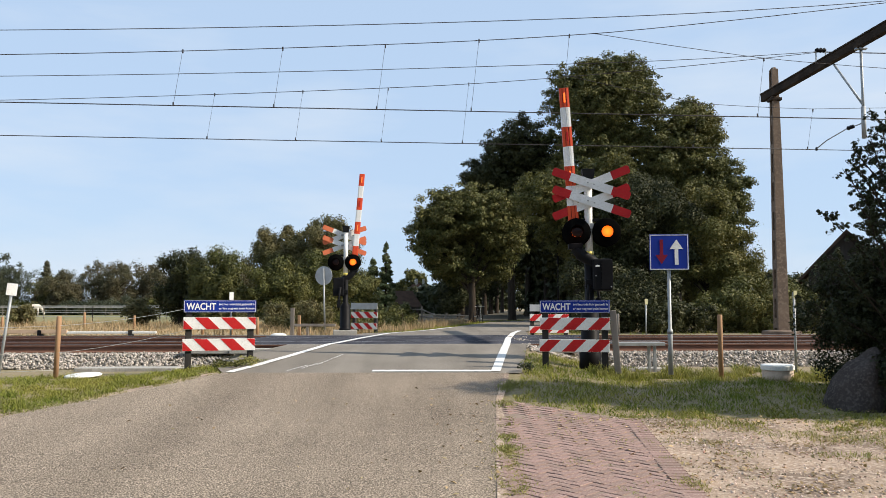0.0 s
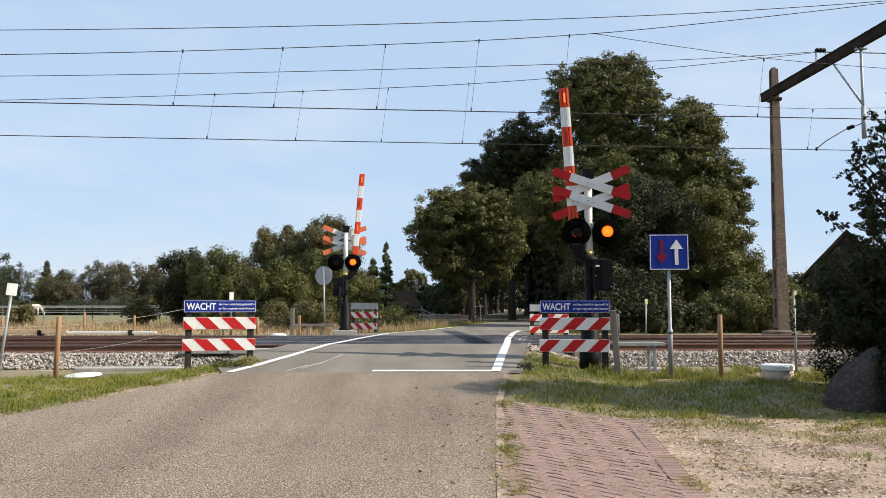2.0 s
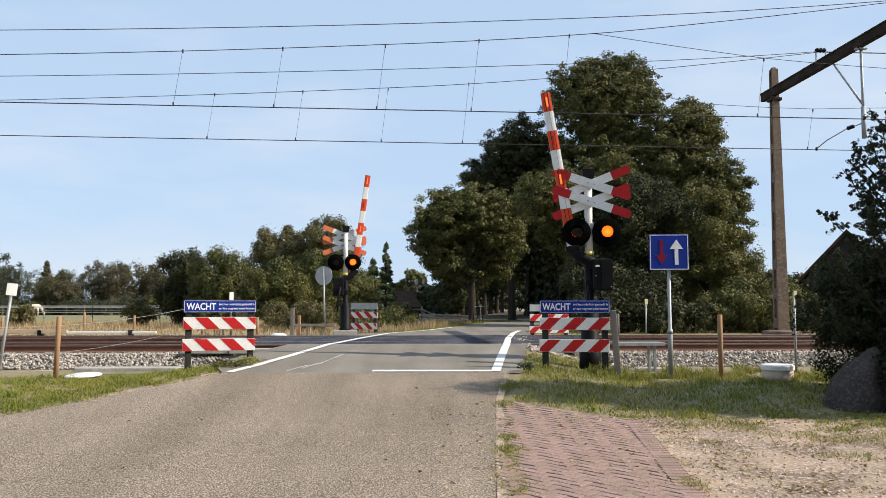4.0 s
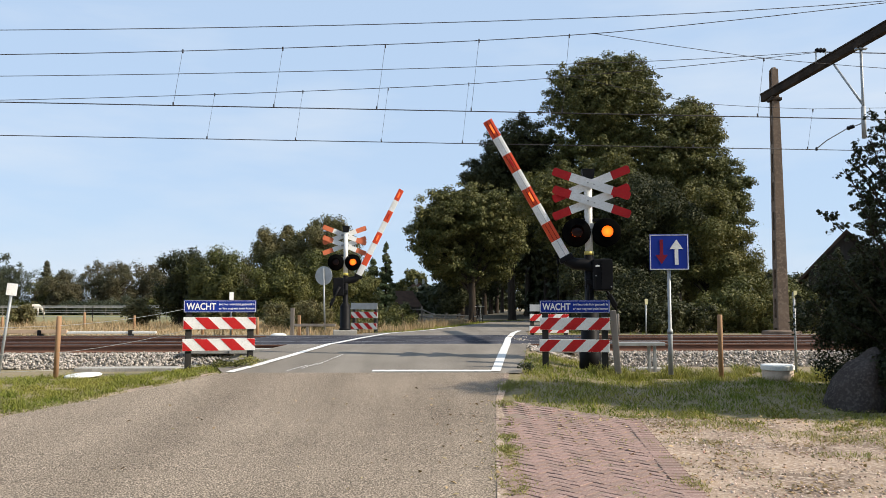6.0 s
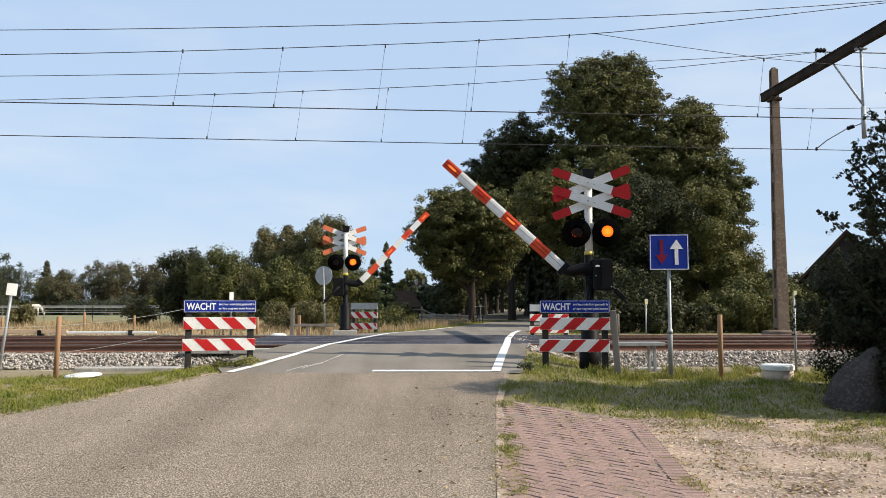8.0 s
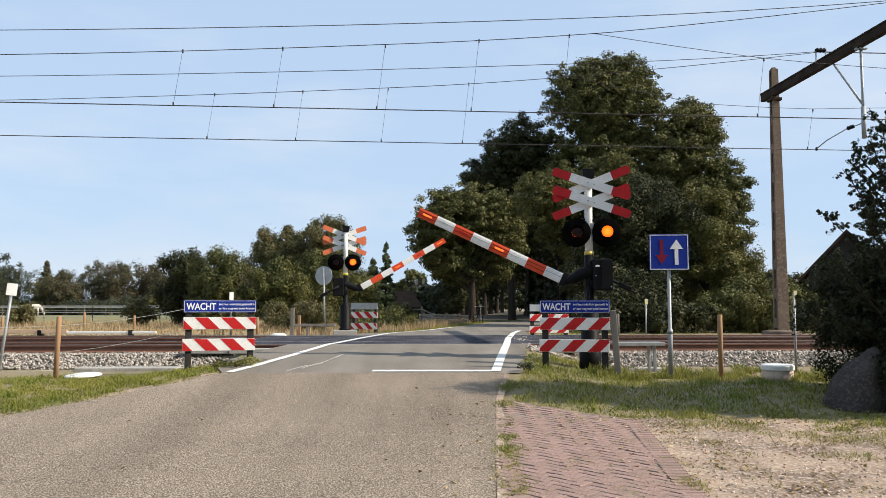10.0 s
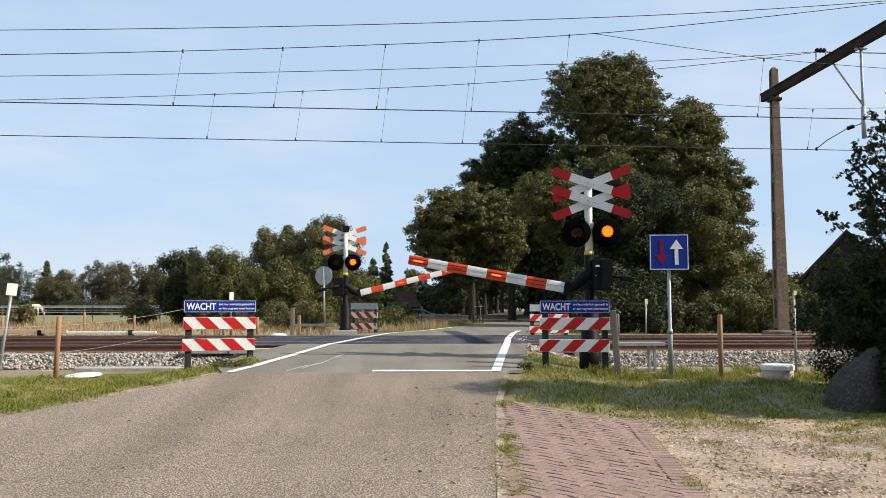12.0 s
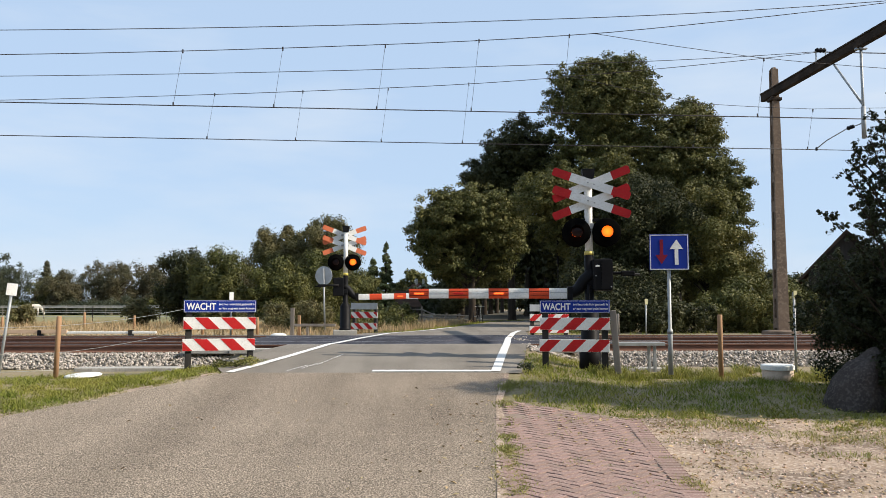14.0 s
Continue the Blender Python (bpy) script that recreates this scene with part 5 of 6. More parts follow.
def flat_leaves(name, n, spot, size, mat, label, seed):
    rng = np.random.default_rng(seed)
    c = np.array([spot(rng) for _ in range(n)])
    nrm = rng.normal(scale=0.3, size=(n, 3)) + (0, 0, 1)
    nrm /= np.linalg.norm(nrm, axis=1, keepdims=True)
    u = np.cross(nrm, rng.normal(size=(n, 3)))
    u /= np.linalg.norm(u, axis=1, keepdims=True)
    v = np.cross(nrm, u)
    s = (size * rng.uniform(0.5, 1.3, n))[:, None]
    quad = np.stack([c - u * s, c - v * s * 0.5 + nrm * s * 0.3, c + u * s, c + v * s * 0.5 + nrm * s * 0.3], 1).reshape(-1, 3)
    return tagged(new(name, mesh_from(name, quad, np.arange(4 * n).reshape(-1, 4), mat)), label, "leaves", kind="stuff")


flat_leaves("fallen_leaves", 700, litter_spot, 0.028, LEAF_LITTER, "brown fallen leaves scattered on the ground", 12)


def straw_spot(rng):
    x, y = rng.uniform(2.1, 8.5), rng.uniform(5.6, 9.9)
    while noise.noise(Vector((x * 1.7, y * 2.2, 8))) < rng.uniform(-0.1, 0.35):
        x, y = rng.uniform(2.1, 8.5), rng.uniform(5.6, 9.9)
    return x, y, yard_z(x, y) + 0.02


flat_leaves("straw_litter", 1600, straw_spot, 0.026, GRASS_DRY, "dry stems and straw trodden into the sandy yard", 19)
flat_leaves("leaf_crumbs", 900, straw_spot, 0.018, LEAF_LITTER, "brown leaf crumbs on the sandy yard", 20)


def wooden_post(x, y, h, r, mat, label, lean=0.0, group="fence posts"):
    p = new("fence_post", bake("fence_post", lathe([(r, -0.15), (r, h - 0.02), (r * 0.75, h)], 12), mat, True))
    p.matrix_basis = pose(x, y, land_z(x, y), 0, lean, 0)
    return tagged(p, label, "fence post", group)


wooden_post(-6.60, 13.6, 1.06, 0.042, WOOD_POST, "round orange-brown wooden fence post in grass", 1.5)
wooden_post(4.74, 13.6, 1.09, 0.042, WOOD_POST, "round orange-brown wooden fence post in grass")


def cord(name, pts, r, mat, label, dip=0.05, category="fence wire"):
    fine = []
    for a, c in zip(pts, pts[1:]):
        a, c = Vector(a), Vector(c)
        for i in range(10):
            u = i / 10
            q = a.lerp(c, u)
            q.z -= dip * 4 * u * (1 - u)
            fine.append(q)
    fine.append(Vector(pts[-1]))
    return tagged(new(name, bake(name, tube(fine, r, 5), mat, True)), label, category, "fence wires")


cord("fence_wire", [(-14, 13.0, 0.42), (-6.62, 13.56, 0.48), (-4.5, 14.3, 0.80)], 0.004, TAPE, "pale cord strung between the fence posts")
cord("fence_wire", [(-14, 13.0, 0.05), (-6.62, 13.56, 0.02), (-4.5, 14.3, 0.42)], 0.004, TAPE, "pale cord strung between the fence posts")
cord("fence_wire", [(-14, 12.6, -0.3), (-6.62, 13.55, -0.27)], 0.004, TAPE, "pale cord strung low over the grass")


def marker_post(x, y, z, h, plate_w, plate_h, mat, lean, label, r=0.025):
    mpost = thing("marker_post", pose(x, y, z, 0, lean, 24), label, "marker post", "marker posts")
    part("pole", lathe([(r, -0.2), (r, h)], 10), GALV, mpost, "grey pole", None, True)
    part("plate", box(plate_w, 0.012, plate_h, (0, -r - 0.008, h - plate_h / 2 + 0.02), 0.004), mat, mpost, "small reflector plate")
    return mpost


marker_post(-7.80, 14.0, -0.41, 1.62, 0.17, 0.215, WHITE, 6, "leaning grey post with a white plate")
marker_post(-7.05, 26.4, -0.16, 1.45, 0.14, 0.26, WHITE, 0, "grey post with a white plate by the track")
marker_post(6.75, 26.4, -0.16, 1.22, 0.13, 0.18, PALE_YELLOW, 0, "grey post with a pale yellow plate")
marker_post(6.42, 14.5, -0.38, 1.46, 0.085, 0.14, PALE_YELLOW, 0, "slim grey post with a faded yellow plate", 0.022)

# bench-like cable trough on legs beside the near fence
tr = thing("cable_bridge", pose(3.66, 15.05, -0.38, 0, 0, 3), "low grey cable bridge on two legs above ballast", "cable bridge")
part("cover", box(0.98, 0.34, 0.03, (0, 0, 0.51), 0.006), GALV, tr, "grey metal cover")
part("edge", box(0.98, 0.02, 0.06, (0, -0.175, 0.49), 0.005), GALV, tr)
for x in (0.22, 0.33):
    part("leg", box(0.05, 0.05, 0.55, (x, -0.05, 0.22), 0.006), GALV, tr)
part("leg", box(0.05, 0.05, 0.55, (-0.40, -0.05, 0.22), 0.006), GALV, tr)
tr2 = thing("cable_bridge", pose(-4.6, 27.0, -0.16, 0, 0, 0), "low timber rail on posts beside the far signal", "rail")
part("rail", box(1.5, 0.10, 0.09, (0.2, 0, 0.36), 0.01), WOOD_GREY, tr2)
part("post", box(0.12, 0.12, 1.05, (-0.52, 0, 0.42), 0.01), WOOD_GREY, tr2, "grey weathered post")
part("post", box(0.08, 0.08, 0.42, (0.0, 0, 0.15), 0.01), WOOD_GREY, tr2)
part("post", box(0.10, 0.10, 0.80, (-0.36, 0.4, 0.3), 0.01), WOOD_POST, tr2, "short orange-brown post")

# concrete trough slabs by the ballast
for x, w, y in ((-6.05, 1.9, 15.35), (-4.5, 1.1, 15.45), (3.75, 1.5, 15.2)):
    sl = new("cable_trough", bake("cable_trough", box(w, 0.42, 0.16, (0, 0, 0.02), 0.02), CONCRETE))
    sl.matrix_basis = pose(x, y, -0.45, 0, 0, 3)
    tagged(sl, "grey concrete cable trough slab at the ballast foot", "cable trough", "cable troughs")

# white lids and drum
drum = thing("inspection_drum", pose(5.62, 13.4, -0.42), "round concrete inspection drum with a white lid", "inspection drum")
part("drum_body", lathe([(0.245, -0.05), (0.25, 0.17)], 28), material("cream concrete", (0.55, 0.44, 0.34), (0.46, 0.37, 0.29), 0.85, scale=4, c3=(0.38, 0.3, 0.24)), drum, "cream concrete ring", None, True)
part("lid", lathe([(0.25, 0.17), (0.268, 0.18), (0.268, 0.245), (0.25, 0.262), (0.12, 0.268)], 28), WHITE, drum, "white lid")
lid = new("manhole_cover", bake("manhole_cover", lathe([(0.30, 0.0), (0.31, 0.015), (0.28, 0.035), (0.1, 0.045)], 26), WHITE, True))
lid.matrix_basis = pose(-6.20, 13.75, -0.385, 3, -2, 0)
tagged(lid, "flat round white manhole cover lying in the grass", "manhole cover")
lid2 = new("white_hood", bake("white_hood", lathe([(0.26, 0.0), (0.27, 0.06), (0.22, 0.12), (0.1, 0.14)], 24), WHITE, True))
lid2.matrix_basis = Matrix.Translation((-5.25, 25.4, -0.16)) @ Matrix.Diagonal((0.98, 0.6, 1, 1))
tagged(lid2, "low white rounded cover beside the track", "cover")

# boulder
b = bmesh.new()
bmesh.ops.create_icosphere(b, subdivisions=4, radius=1)
for v in b.verts:
    d = v.co.normalized()
    k = 1 + 0.22 * noise.noise(d * 1.4 + Vector((4, 1, 2))) + 0.06 * noise.noise(d * 5) + 0.02 * noise.noise(d * 13)
    taper = 1 - 0.26 * d.z
    v.co = Vector((d.x * 0.38 * k * taper + 0.16 * d.z, d.y * 0.42 * k * taper, d.z * 0.60 * k))
rock = new("boulder", bake("boulder", b, ROCK, True))
rock.matrix_basis = pose(5.62, 10.8, -0.36, 0, 4, 10)
tagged(rock, "large grey boulder half under a dark bush", "boulder")

# lying timber and rails beyond the tracks
lying = thing("lying_timber", pose(-12.3, 25.4, 0.03, 0, 0, 2), "timber beam and white boom lying beyond the tracks", "timber")
part("beam", box(2.4, 0.14, 0.12, (-0.9, 0, 0), 0.01), material("pale planed timber", (0.55, 0.40, 0.28), (0.45, 0.32, 0.22), 0.8, scale=3), lying)
part("white_bar", box(3.0, 0.10, 0.07, (1.6, 0, -0.03), 0.01), WHITE, lying, "white bar")
part("block", box(0.12, 0.2, 0.22, (-0.55, 0, -0.06), 0.01), BLACK, lying)
part("block", box(0.12, 0.2, 0.22, (2.3, 0, -0.06), 0.01), WOOD_DARK, lying)


# paddock fences
def tape_fence(y, x0, x1, step, heights, h, mat, label, slope=0.0):
    fen = thing("paddock_fence", pose(0, 0, 0), label, "fence", "paddock fences")
    n = int((x1 - x0) / step)
    for i in range(n + 1):
        x = x0 + i * step
        yy = y + slope * x
        part("post", lathe([(0.03, -0.1), (0.03, h)], 8), mat, fen, "", pose(x, yy, land_z(x, yy)), True)
    for k in heights:
        part("tape", box(x1 - x0, 0.012, 0.03, (0, 0, 0)), TAPE, fen, "white tape", Matrix.Translation(((x0 + x1) / 2, y + slope * (x0 + x1) / 2, land_z(x0, y) + k)) @ pose(0, 0, 0, 0, 0, math.degrees(math.atan(slope))))
    return fen


tape_fence(62, -44, -12, 3.2, (0.55, 1.0), 1.1, WOOD_GREY, "paddock fence of white tape on grey posts")
tape_fence(46, -32, -12.5, 3.9, (0.42, 0.95), 1.0, WOOD_DARK, "paddock fence of white tape on dark posts")
tape_fence(80, -62, -14, 4.0, (0.6, 1.1), 1.2, WOOD_GREY, "paddock fence of white tape on grey posts")
for x, y, h in ((-14.9, 33, 0.75), (-12.9, 33.2, 0.62), (-8.35, 27.6, 0.62), (-7.35, 27.6, 0.66), (-6.45, 27.6, 0.62), (-17.2, 31, 0.6)):
    wooden_post(x, y, h, 0.05, WOOD_POST, "short orange-brown stake in the dry grass", 0, "stakes")
for x, y, h in ((5.95, 27.0, 0.75), (8.55, 30.0, 0.95), (9.9, 30.0, 0.9), (14.3, 30, 0.9), (4.7, 33.0, 0.9)):
    wooden_post(x, y, h, 0.045, WOOD_GREY, "grey fence stake along the wood edge", 0, "stakes")
cord("fence_wire", [(5.2, 29.9, 0.72), (8.55, 30.0, 0.75), (14.3, 30, 0.72), (22, 30.5, 0.7)], 0.008, WIRE, "thin fence wire along the wood edge", 0.03)
# white horse grazing in the paddock
HORSE = material("white horse coat", (0.62, 0.58, 0.52), (0.52, 0.48, 0.42), 0.85, scale=3, spec=0.2)
horse = thing("horse", pose(-44.0, 85, land_z(-44.0, 85), 0, 0, 40), "white horse grazing behind a bush in the paddock", "horse")
part("body", tube([(-0.75, 0, 1.0), (-0.6, 0, 1.02), (-0.2, 0, 0.98), (0.3, 0, 1.0), (0.6, 0, 1.02), (0.72, 0, 1.0)], [0.12, 0.28, 0.31, 0.29, 0.25, 0.12], 14), HORSE, horse, "", None, True)
part("neck", tube([(0.58, 0, 1.08), (0.85, 0, 0.88), (1.05, 0, 0.55)], [0.22, 0.16, 0.11], 10), HORSE, horse, "", None, True)
part("head", tube([(1.0, 0, 0.60), (1.12, 0, 0.38), (1.2, 0, 0.14)], [0.11, 0.10, 0.06], 10), HORSE, horse, "", None, True)
for x, y in ((-0.6, -0.15), (-0.55, 0.15), (0.5, -0.14), (0.58, 0.14)):
    part("leg", tube([(x, y, 0.95), (x + 0.03, y, 0.5), (x, y, 0.02)], [0.12, 0.06, 0.055], 8), HORSE, horse, "", None, True)
part("tail", tube([(-0.75, 0, 1.1), (-0.88, 0, 0.8), (-0.86, 0, 0.4)], [0.05, 0.06, 0.03], 8), HORSE, horse, "pale tail", None, True)

# dark shed half behind the near bush
shed = thing("shed", pose(18.15, 35.5, land_z(18.15, 35.5), 0, 0, -26), "dark timber shed with a steep roof among bushes", "shed")
part("wall", prism([(-1.55, -0.1), (1.55, -0.1), (1.55, 2.5), (0, 4.15), (-1.55, 2.5)], -1.6, 1.6), material("dark weathered boards", (0.04, 0.033, 0.027), (0.026, 0.022, 0.019), 0.95, scale=2.5, stretch=(3, 3, 0.4), bump=0.4), shed, "dark boarded gable wall")
for q in (-1, 1):
    part("roof_slope", prism([(0, 4.32), (q * 1.95, 2.2), (q * 1.95, 2.05), (0, 4.15)], -1.85, 1.85), ROOF, shed, "brown tiled roof slope")

# post-and-rail fence along the far road
rf = thing("rail_fence", pose(0, 0, 0), "weathered post-and-rail fence beside the far road", "fence")
for i in range(7):
    x, y = -2.9 + i * 0.78, 51 - i * 0.5
    h = (1.05, 0.95, 1.0, 0.6, 0.62, 0.58, 0.6)[i]
    part("post", box(0.13, 0.13, h + 0.2, (0, 0, h / 2 - 0.1), 0.02), WOOD_GREY, rf, "", pose(x, y, land_z(x, y)))
for k, e in ((0.35, 0.25), (0.78, 0.42)):
    part("rail", tube([(-2.9, 50.93, k - 0.1), (-1.3, 49.9, k - 0.1), (-0.5, 49.4, e - 0.1), (1.8, 47.9, e - 0.1)], 0.045, 6), WOOD_GREY, rf)

# barn behind the bushes
barn = thing("barn", pose(-5.9, 96, -0.1, 0, 0, 6), "low dark barn with a large brown tiled roof", "barn")
part("wall", box(5.6, 6.0, 1.2, (0, 0, 0.6), 0.02), material("dark barn boards", (0.05, 0.04, 0.035), (0.07, 0.055, 0.045), 0.9, scale=2), barn, "dark boarded wall")
b = bmesh.new()
vs = [b.verts.new(p) for p in ((-3.2, -3.3, 1.0), (3.2, -3.3, 1.0), (3.2, 3.3, 1.0), (-3.2, 3.3, 1.0), (-2.2, 0, 2.95), (2.2, 0, 2.95))]
for f in ((0, 1, 5, 4), (1, 2, 5), (2, 3, 4, 5), (3, 0, 4), (3, 2, 1, 0)):
    b.faces.new([vs[i] for i in f])
part("roof", b, ROOF, barn, "brown tiled hip roof")
house = thing("farmhouse", pose(-4.2, 125, -0.1, 0, 0, 15), "distant farmhouse with a pale gable and chimneys", "house")
part("wall", box(3.0, 5.0, 3.2, (0, 0, 1.6), 0.02), CONCRETE, house, "pale rendered wall")
b = prism([(-1.8, 3.1), (1.8, 3.1), (0, 4.7)], -2.7, 2.7)
part("roof", b, ROOF, house, "brown gabled roof")
part("gable", prism([(-1.5, 3.15), (1.5, 3.15), (0, 4.4)], -2.76, -2.72), TAPE, house, "white gable boards")
for x in (-0.2, 0.9):
    part("chimney", box(0.35, 0.35, 1.0, (x, -1.0, 4.9), 0.02), CONCRETE, house, "pale chimney")

# bicycle leaning by the far verge
bike = thing("bicycle", pose(1.95, 44.5, land_z(1.95, 44.5), 0, 8, 70), "dark bicycle parked on the far verge", "bicycle")
for x in (-0.52, 0.52):
    ring = [(x + 0.33 * math.cos(a), 0, 0.34 + 0.33 * math.sin(a)) for a in (2 * math.pi * k / 20 for k in range(21))]
    w = part("wheel", tube(ring, 0.022, 6), BLACK, bike, "black wheel", None, True)
    part("hub", lathe([(0.03, -0.05), (0.03, 0.05)], 8), GALV, w, "", Matrix.Translation((x, 0, 0.34)) @ pose(0, 0, 0, 90, 0, 0))
part("frame", tube([(-0.52, 0, 0.34), (-0.1, 0, 0.32), (0.38, 0, 0.78), (-0.2, 0, 0.78), (-0.52, 0, 0.34)], 0.018, 6), BLACK, bike)
part("fork", tube([(0.52, 0, 0.34), (0.36, 0, 0.95)], 0.016, 6), GALV, bike)
part("handlebar", tube([(0.2, -0.28, 1.0), (0.36, 0, 1.02), (0.2, 0.28, 1.0)], 0.014, 6), GALV, bike)
part("saddle", box(0.26, 0.14, 0.07, (-0.24, 0, 0.98), 0.03), BLACK, bike)
part("seat_post", tube([(-0.1, 0, 0.32), (-0.24, 0, 0.95)], 0.016, 6), BLACK, bike)

# worn remnants of paint on the asphalt
for k, (x0, y0, x1, y1) in enumerate(((-2.62, 13.28, -2.35, 13.9), (-2.4, 13.55, -2.2, 14.1), (-2.2, 13.9, -2.05, 14.5), (-2.05, 14.6, -1.9, 15.2))):
    stripe("worn_line", [(x0, y0), (x1, y1)], 0.016, "worn remnant of an old painted line")

# concrete edge slabs beside the crossing
for x, y, w in ((-3.75, 16.55, 1.3), (-4.9, 16.55, 0.95), (2.35, 16.9, 1.0)):
    es = new("edge_slab", bake("edge_slab", box(w, 0.4, 0.1, (0, 0, 0), 0.015), CONCRETE))
    es.matrix_basis = pose(x, y, -0.105, 0, 0, 3)
    tagged(es, "pale concrete slab at the crossing edge", "slab", "edge slabs")

# small weeds by the fences
def weed(x, y, r, h, n, mat, label, seed):
    rng = random.Random(seed)
    w = thing("weed_clump", pose(x, y, land_z(x, y)), label, "weed", "weeds")
    foliage("leaves", [(rng.uniform(-r, r), rng.uniform(-r, r) * 0.6, rng.uniform(0.02, h), 0.05) for _ in range(14)], n, 0.022, mat, w, seed)


weed(-3.45, 13.9, 0.22, 0.16, 420, GRASS_EDGE, "leafy weed clump with yellow tinge by the fence", 401)
weed(-3.8, 13.85, 0.3, 0.10, 420, SHRUB, "leafy weed clump at the foot of the fence", 402)
weed(1.38, 13.3, 0.10, 0.14, 160, SHADED_BUSH, "small dark weed clump at the asphalt edge", 403)

# street lamp in the avenue
sl = thing("street_lamp", pose(5.85, 40.2, land_z(5.85, 40.2)), "slim grey street lamp under the oaks", "street lamp")
part("pole", lathe([(0.06, -0.1), (0.045, 5.6)], 10), BLACK, sl, "dark pole", None, True)
part("arm", tube([(0, 0, 5.5), (-0.6, -0.1, 5.65), (-0.9, -0.15, 5.65)], 0.025, 6), GALV, sl, "", None, True)
part("head", box(0.5, 0.2, 0.12, (-1.15, -0.2, 5.66), 0.04), SIGN_BACK, sl, "pale lamp head")

# ---- brick path ----
def path_bounds(y):
    """Left and right edge of the brick path at y."""
    return lerp_table(ROAD_RIGHT, y) - 0.03, lerp_table([(0, 1.75), (6.25, 1.99), (9.8, 2.32)], y)


bed = sheet("brick_path", [0, 0.5, 1], [-2, 2, 4, 6, 7, 8, 9, 9.8, 10.4, 11.0], lambda x, y: land_z(x, y), PATH_BED, 0.0205,
            lambda s, y: path_bounds(y)[0] + s * ((path_bounds(min(y, 9.8))[1] if y < 9.8 else 2.32 - (y - 9.8) * 1.1) - path_bounds(y)[0]))
tagged(bed, "sunken path of purple-red paving bricks, sandy joints", "brick path", kind="structure")
strip = sheet("path_edge", [0, 0.5, 1], [-2, 2, 4, 6, 7, 8, 9, 9.8, 10.4, 11.2, 12.2, 13.1], lambda x, y: land_z(x, y), SAND, 0.024,
              lambda q, y: lerp_table(ROAD_RIGHT, y) - 0.03 + q * (0.08 + 0.05 * noise.noise(Vector((0, y * 2.1, 3)))))
tagged(strip, "sandy strip between the asphalt and the brick path", "strip", kind="structure")
brick = bake("brick", box(0.196, 0.096, 0.06, (0, 0, -0.03), 0.005), BRICK)
rest = []
rb = random.Random(4)
cells = []
L, W = 0.20, 0.10
c45 = math.sqrt(0.5)
for i in range(-110, 110):
    for j in range(-110, 110):
        # herringbone in the turned grid: each cell column steps by one width
        for horizontal in (True, False):
            if (i - j) % 4 != 0:
                continue
            ux, uy = (i * W + L / 2, j * W + W / 2) if horizontal else (i * W + W / 2 - W, j * W + L / 2)
            cells.append((ux, uy, horizontal))
for ux, uy, horizontal in cells:
    x, y = (ux - uy) * c45 + 1.4, (ux + uy) * c45 + 8.0
    if not 4.6 < y < 11.0:
        continue
    a, c = path_bounds(y)
    if y > 9.8:
        c = 2.32 - (y - 9.8) * 1.1
    if a + 0.07 < x < c - 0.10:
        cellm = Matrix.Translation((x, y, land_z(x, y) + 0.0265 + rb.uniform(-0.003, 0.003))) @ pose(0, 0, 0, rb.uniform(-0.8, 0.8), rb.uniform(-0.8, 0.8), (45 if horizontal else 135) + rb.uniform(-1.5, 1.5))
        rest.append((y, cellm))
for k in range(70):
    y = 4.7 + k * 0.104
    if y < 9.85:
        x = path_bounds(y)[1] - 0.02
        rest.append((y, Matrix.Translation((x, y, land_z(x, y) + 0.03)) @ pose(0, 0, 0, rb.uniform(-1, 1), 0, 5)))
rest.sort(key=lambda q: q[0])
near = [q for q in rest if q[0] > 5.9]
for y, mm in near[:300]:
    part("brick", brick, BRICK, bed, "", mm)
bm = bmesh.new()
for y, mm in near[300:] + [q for q in rest if q[0] <= 5.9]:
    k = len(bm.verts)
    bm.from_mesh(brick)
    bm.verts.ensure_lookup_table()
    bmesh.ops.transform(bm, matrix=mm, verts=bm.verts[k:])
if len(bm.verts):
    tagged(part("bricks_further_on", bm, BRICK_REST, bed), kind="stuff")


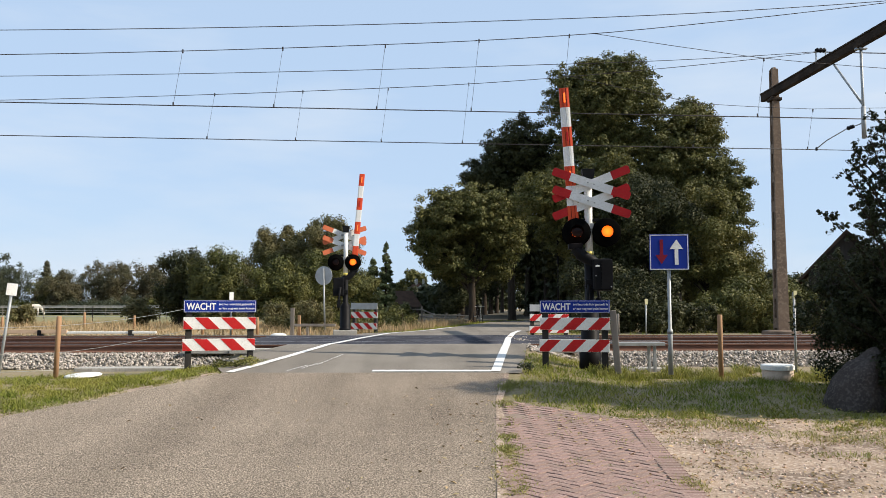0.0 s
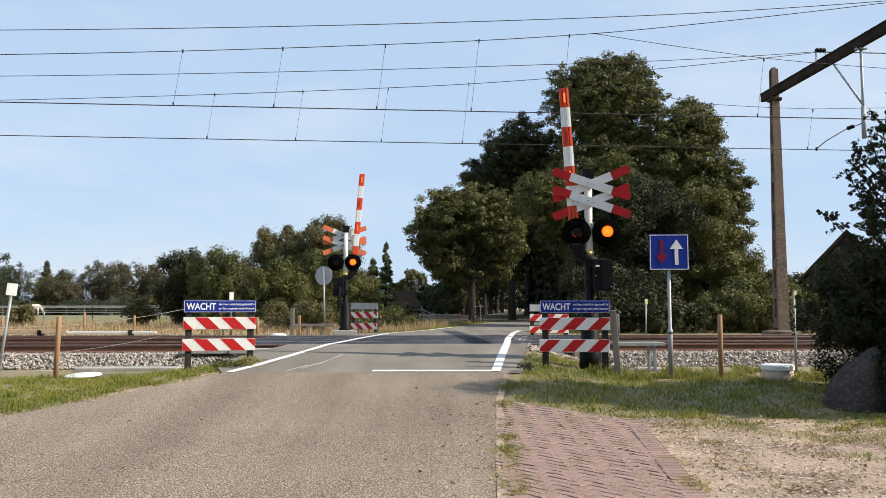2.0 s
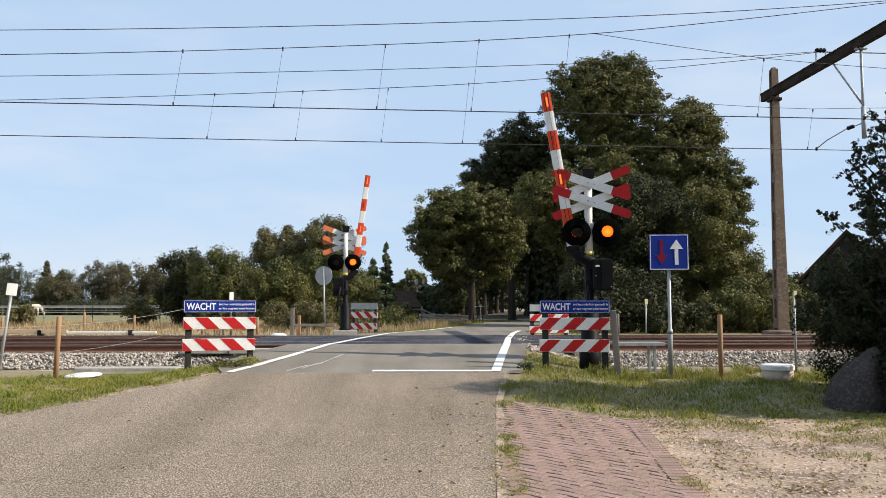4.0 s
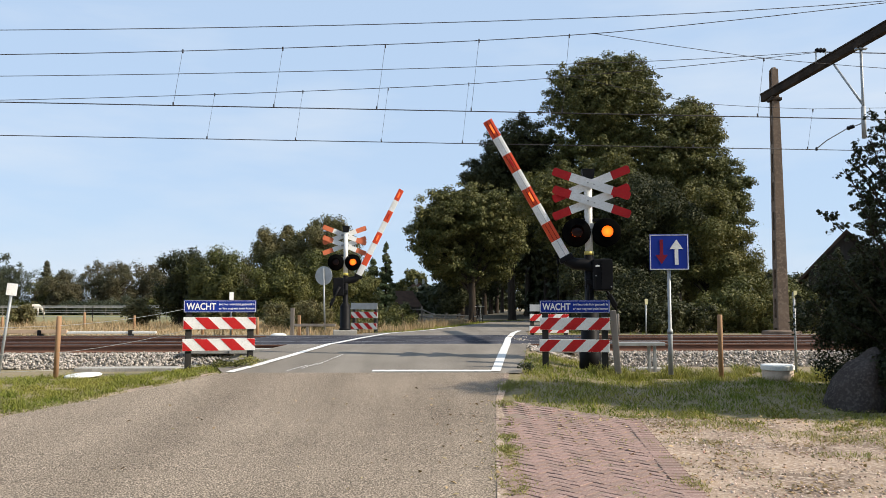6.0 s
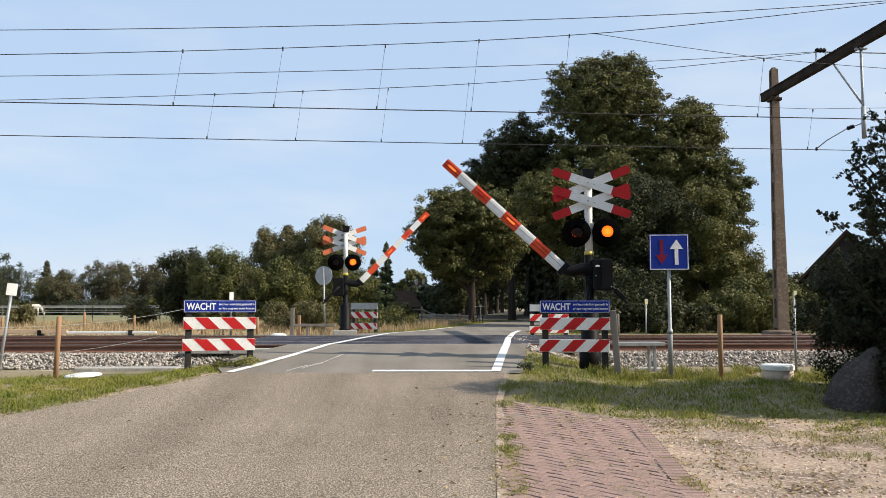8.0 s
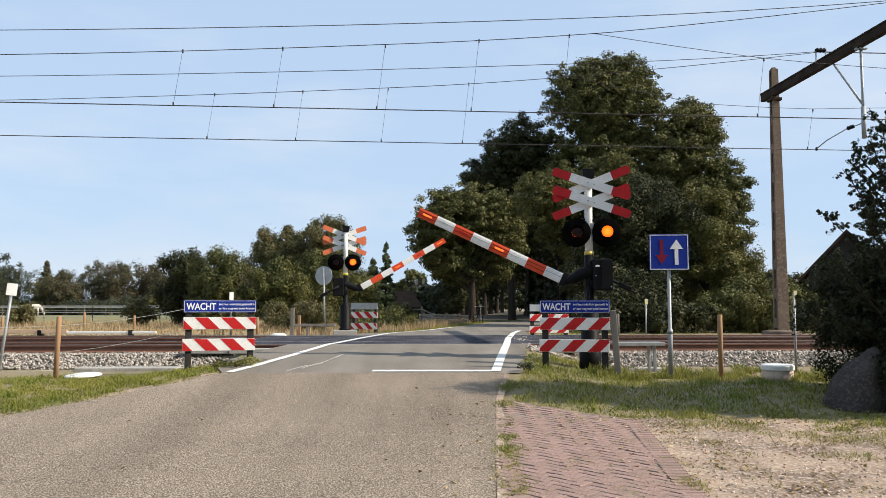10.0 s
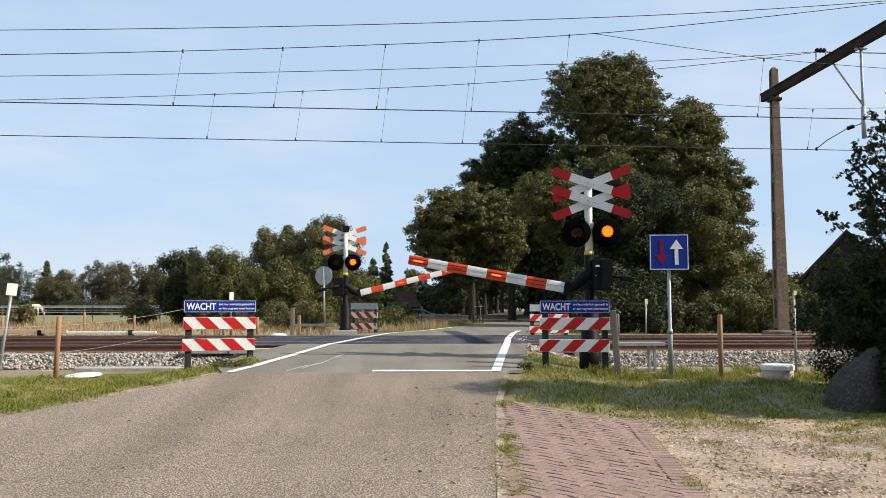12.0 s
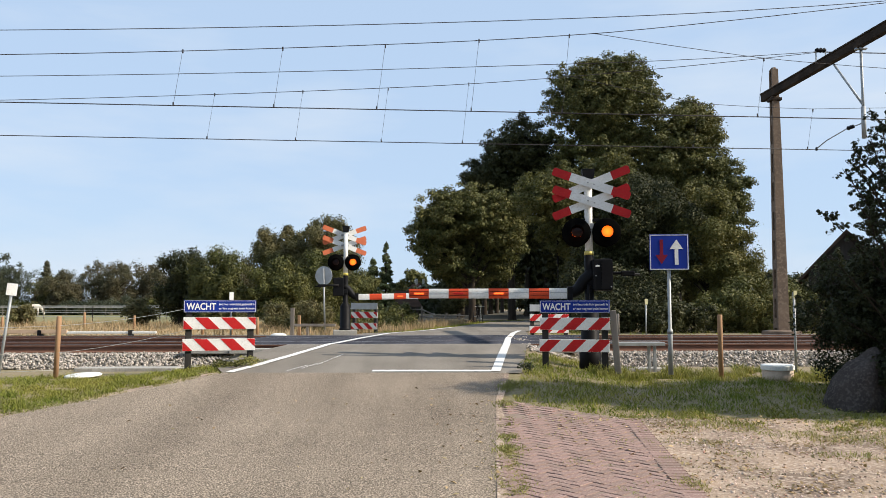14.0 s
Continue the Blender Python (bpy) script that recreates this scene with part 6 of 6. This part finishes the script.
def motions():
    """The booms sink; the lamp glasses turn their lit face to the front by turns."""
    near = [(0, 86.4), (3.2, 86.4), (3.6, 84.4), (4.2, 78.6), (5.3, 67.5), (6, 61), (6.5, 56.1), (7, 51.4), (7.5, 47), (8, 42.8), (9, 34), (10.3, 23.2), (11, 18.5), (11.5, 14.1), (12, 10.4), (12.5, 6.9), (13, 3.6), (13.5, 1.3), (13.8, 0.2), (14, 0)]
    walk(NEAR_BOOM, [(t, BOOM_HUB @ pose(0, 0, 0, 0, a, 0)) for t, a in near])
    far = [(0, 85.4), (3.4, 85.4), (3.9, 83.2), (4.5, 78.0), (5.3, 70.5), (6, 64.0), (6.5, 59.8), (7, 55), (7.5, 50.4), (8, 46.1), (9, 38), (10.3, 27.5), (11, 22.3), (11.5, 18.1), (12, 14), (12.5, 10.2), (13, 6.6), (13.5, 3.4), (14, 1.2)]
    walk(FAR_BOOM, [(t, BOOM_HUB @ pose(0, 0, 0, 0, a, 0)) for t, a in far])
    # times at which the light passes from one side to the other; it starts on the right
    swaps = [0.25, 0.55, 0.95, 1.25, 1.65, 1.92, 2.25, 2.55, 2.95, 3.22, 3.58, 3.88, 4.24, 4.54, 4.90, 5.20, 5.43, 5.75, 6.15, 6.43, 6.85, 7.12, 7.43, 7.75, 8.15, 8.44,
             8.80, 9.10, 9.46, 9.76, 10.12, 10.43, 10.85, 11.15, 11.55, 11.80, 12.15, 12.43, 12.85, 13.15, 13.55, 13.82]
    for lens, lit_first in ((NEAR_LENSES[1], True), (NEAR_LENSES[0], False), (FAR_LENSES[2], True), (FAR_LENSES[3], False)):
        rest = lens.matrix_basis.copy()
        state = 0 if lit_first else 180
        rows = [(0.0, rest @ pose(0, 0, 0, 0, 0, state))]
        for t in swaps:
            k = round(t * 30)
            way = 1 if state == 0 else -1
            rows += [((k + j - 1) / 30, rest @ pose(0, 0, 0, 0, 0, state + way * 60 * j)) for j in range(4)]
            state += way * 180
        rows.append((14.0, rest @ pose(0, 0, 0, 0, 0, state)))
        walk(lens, rows)


motions()
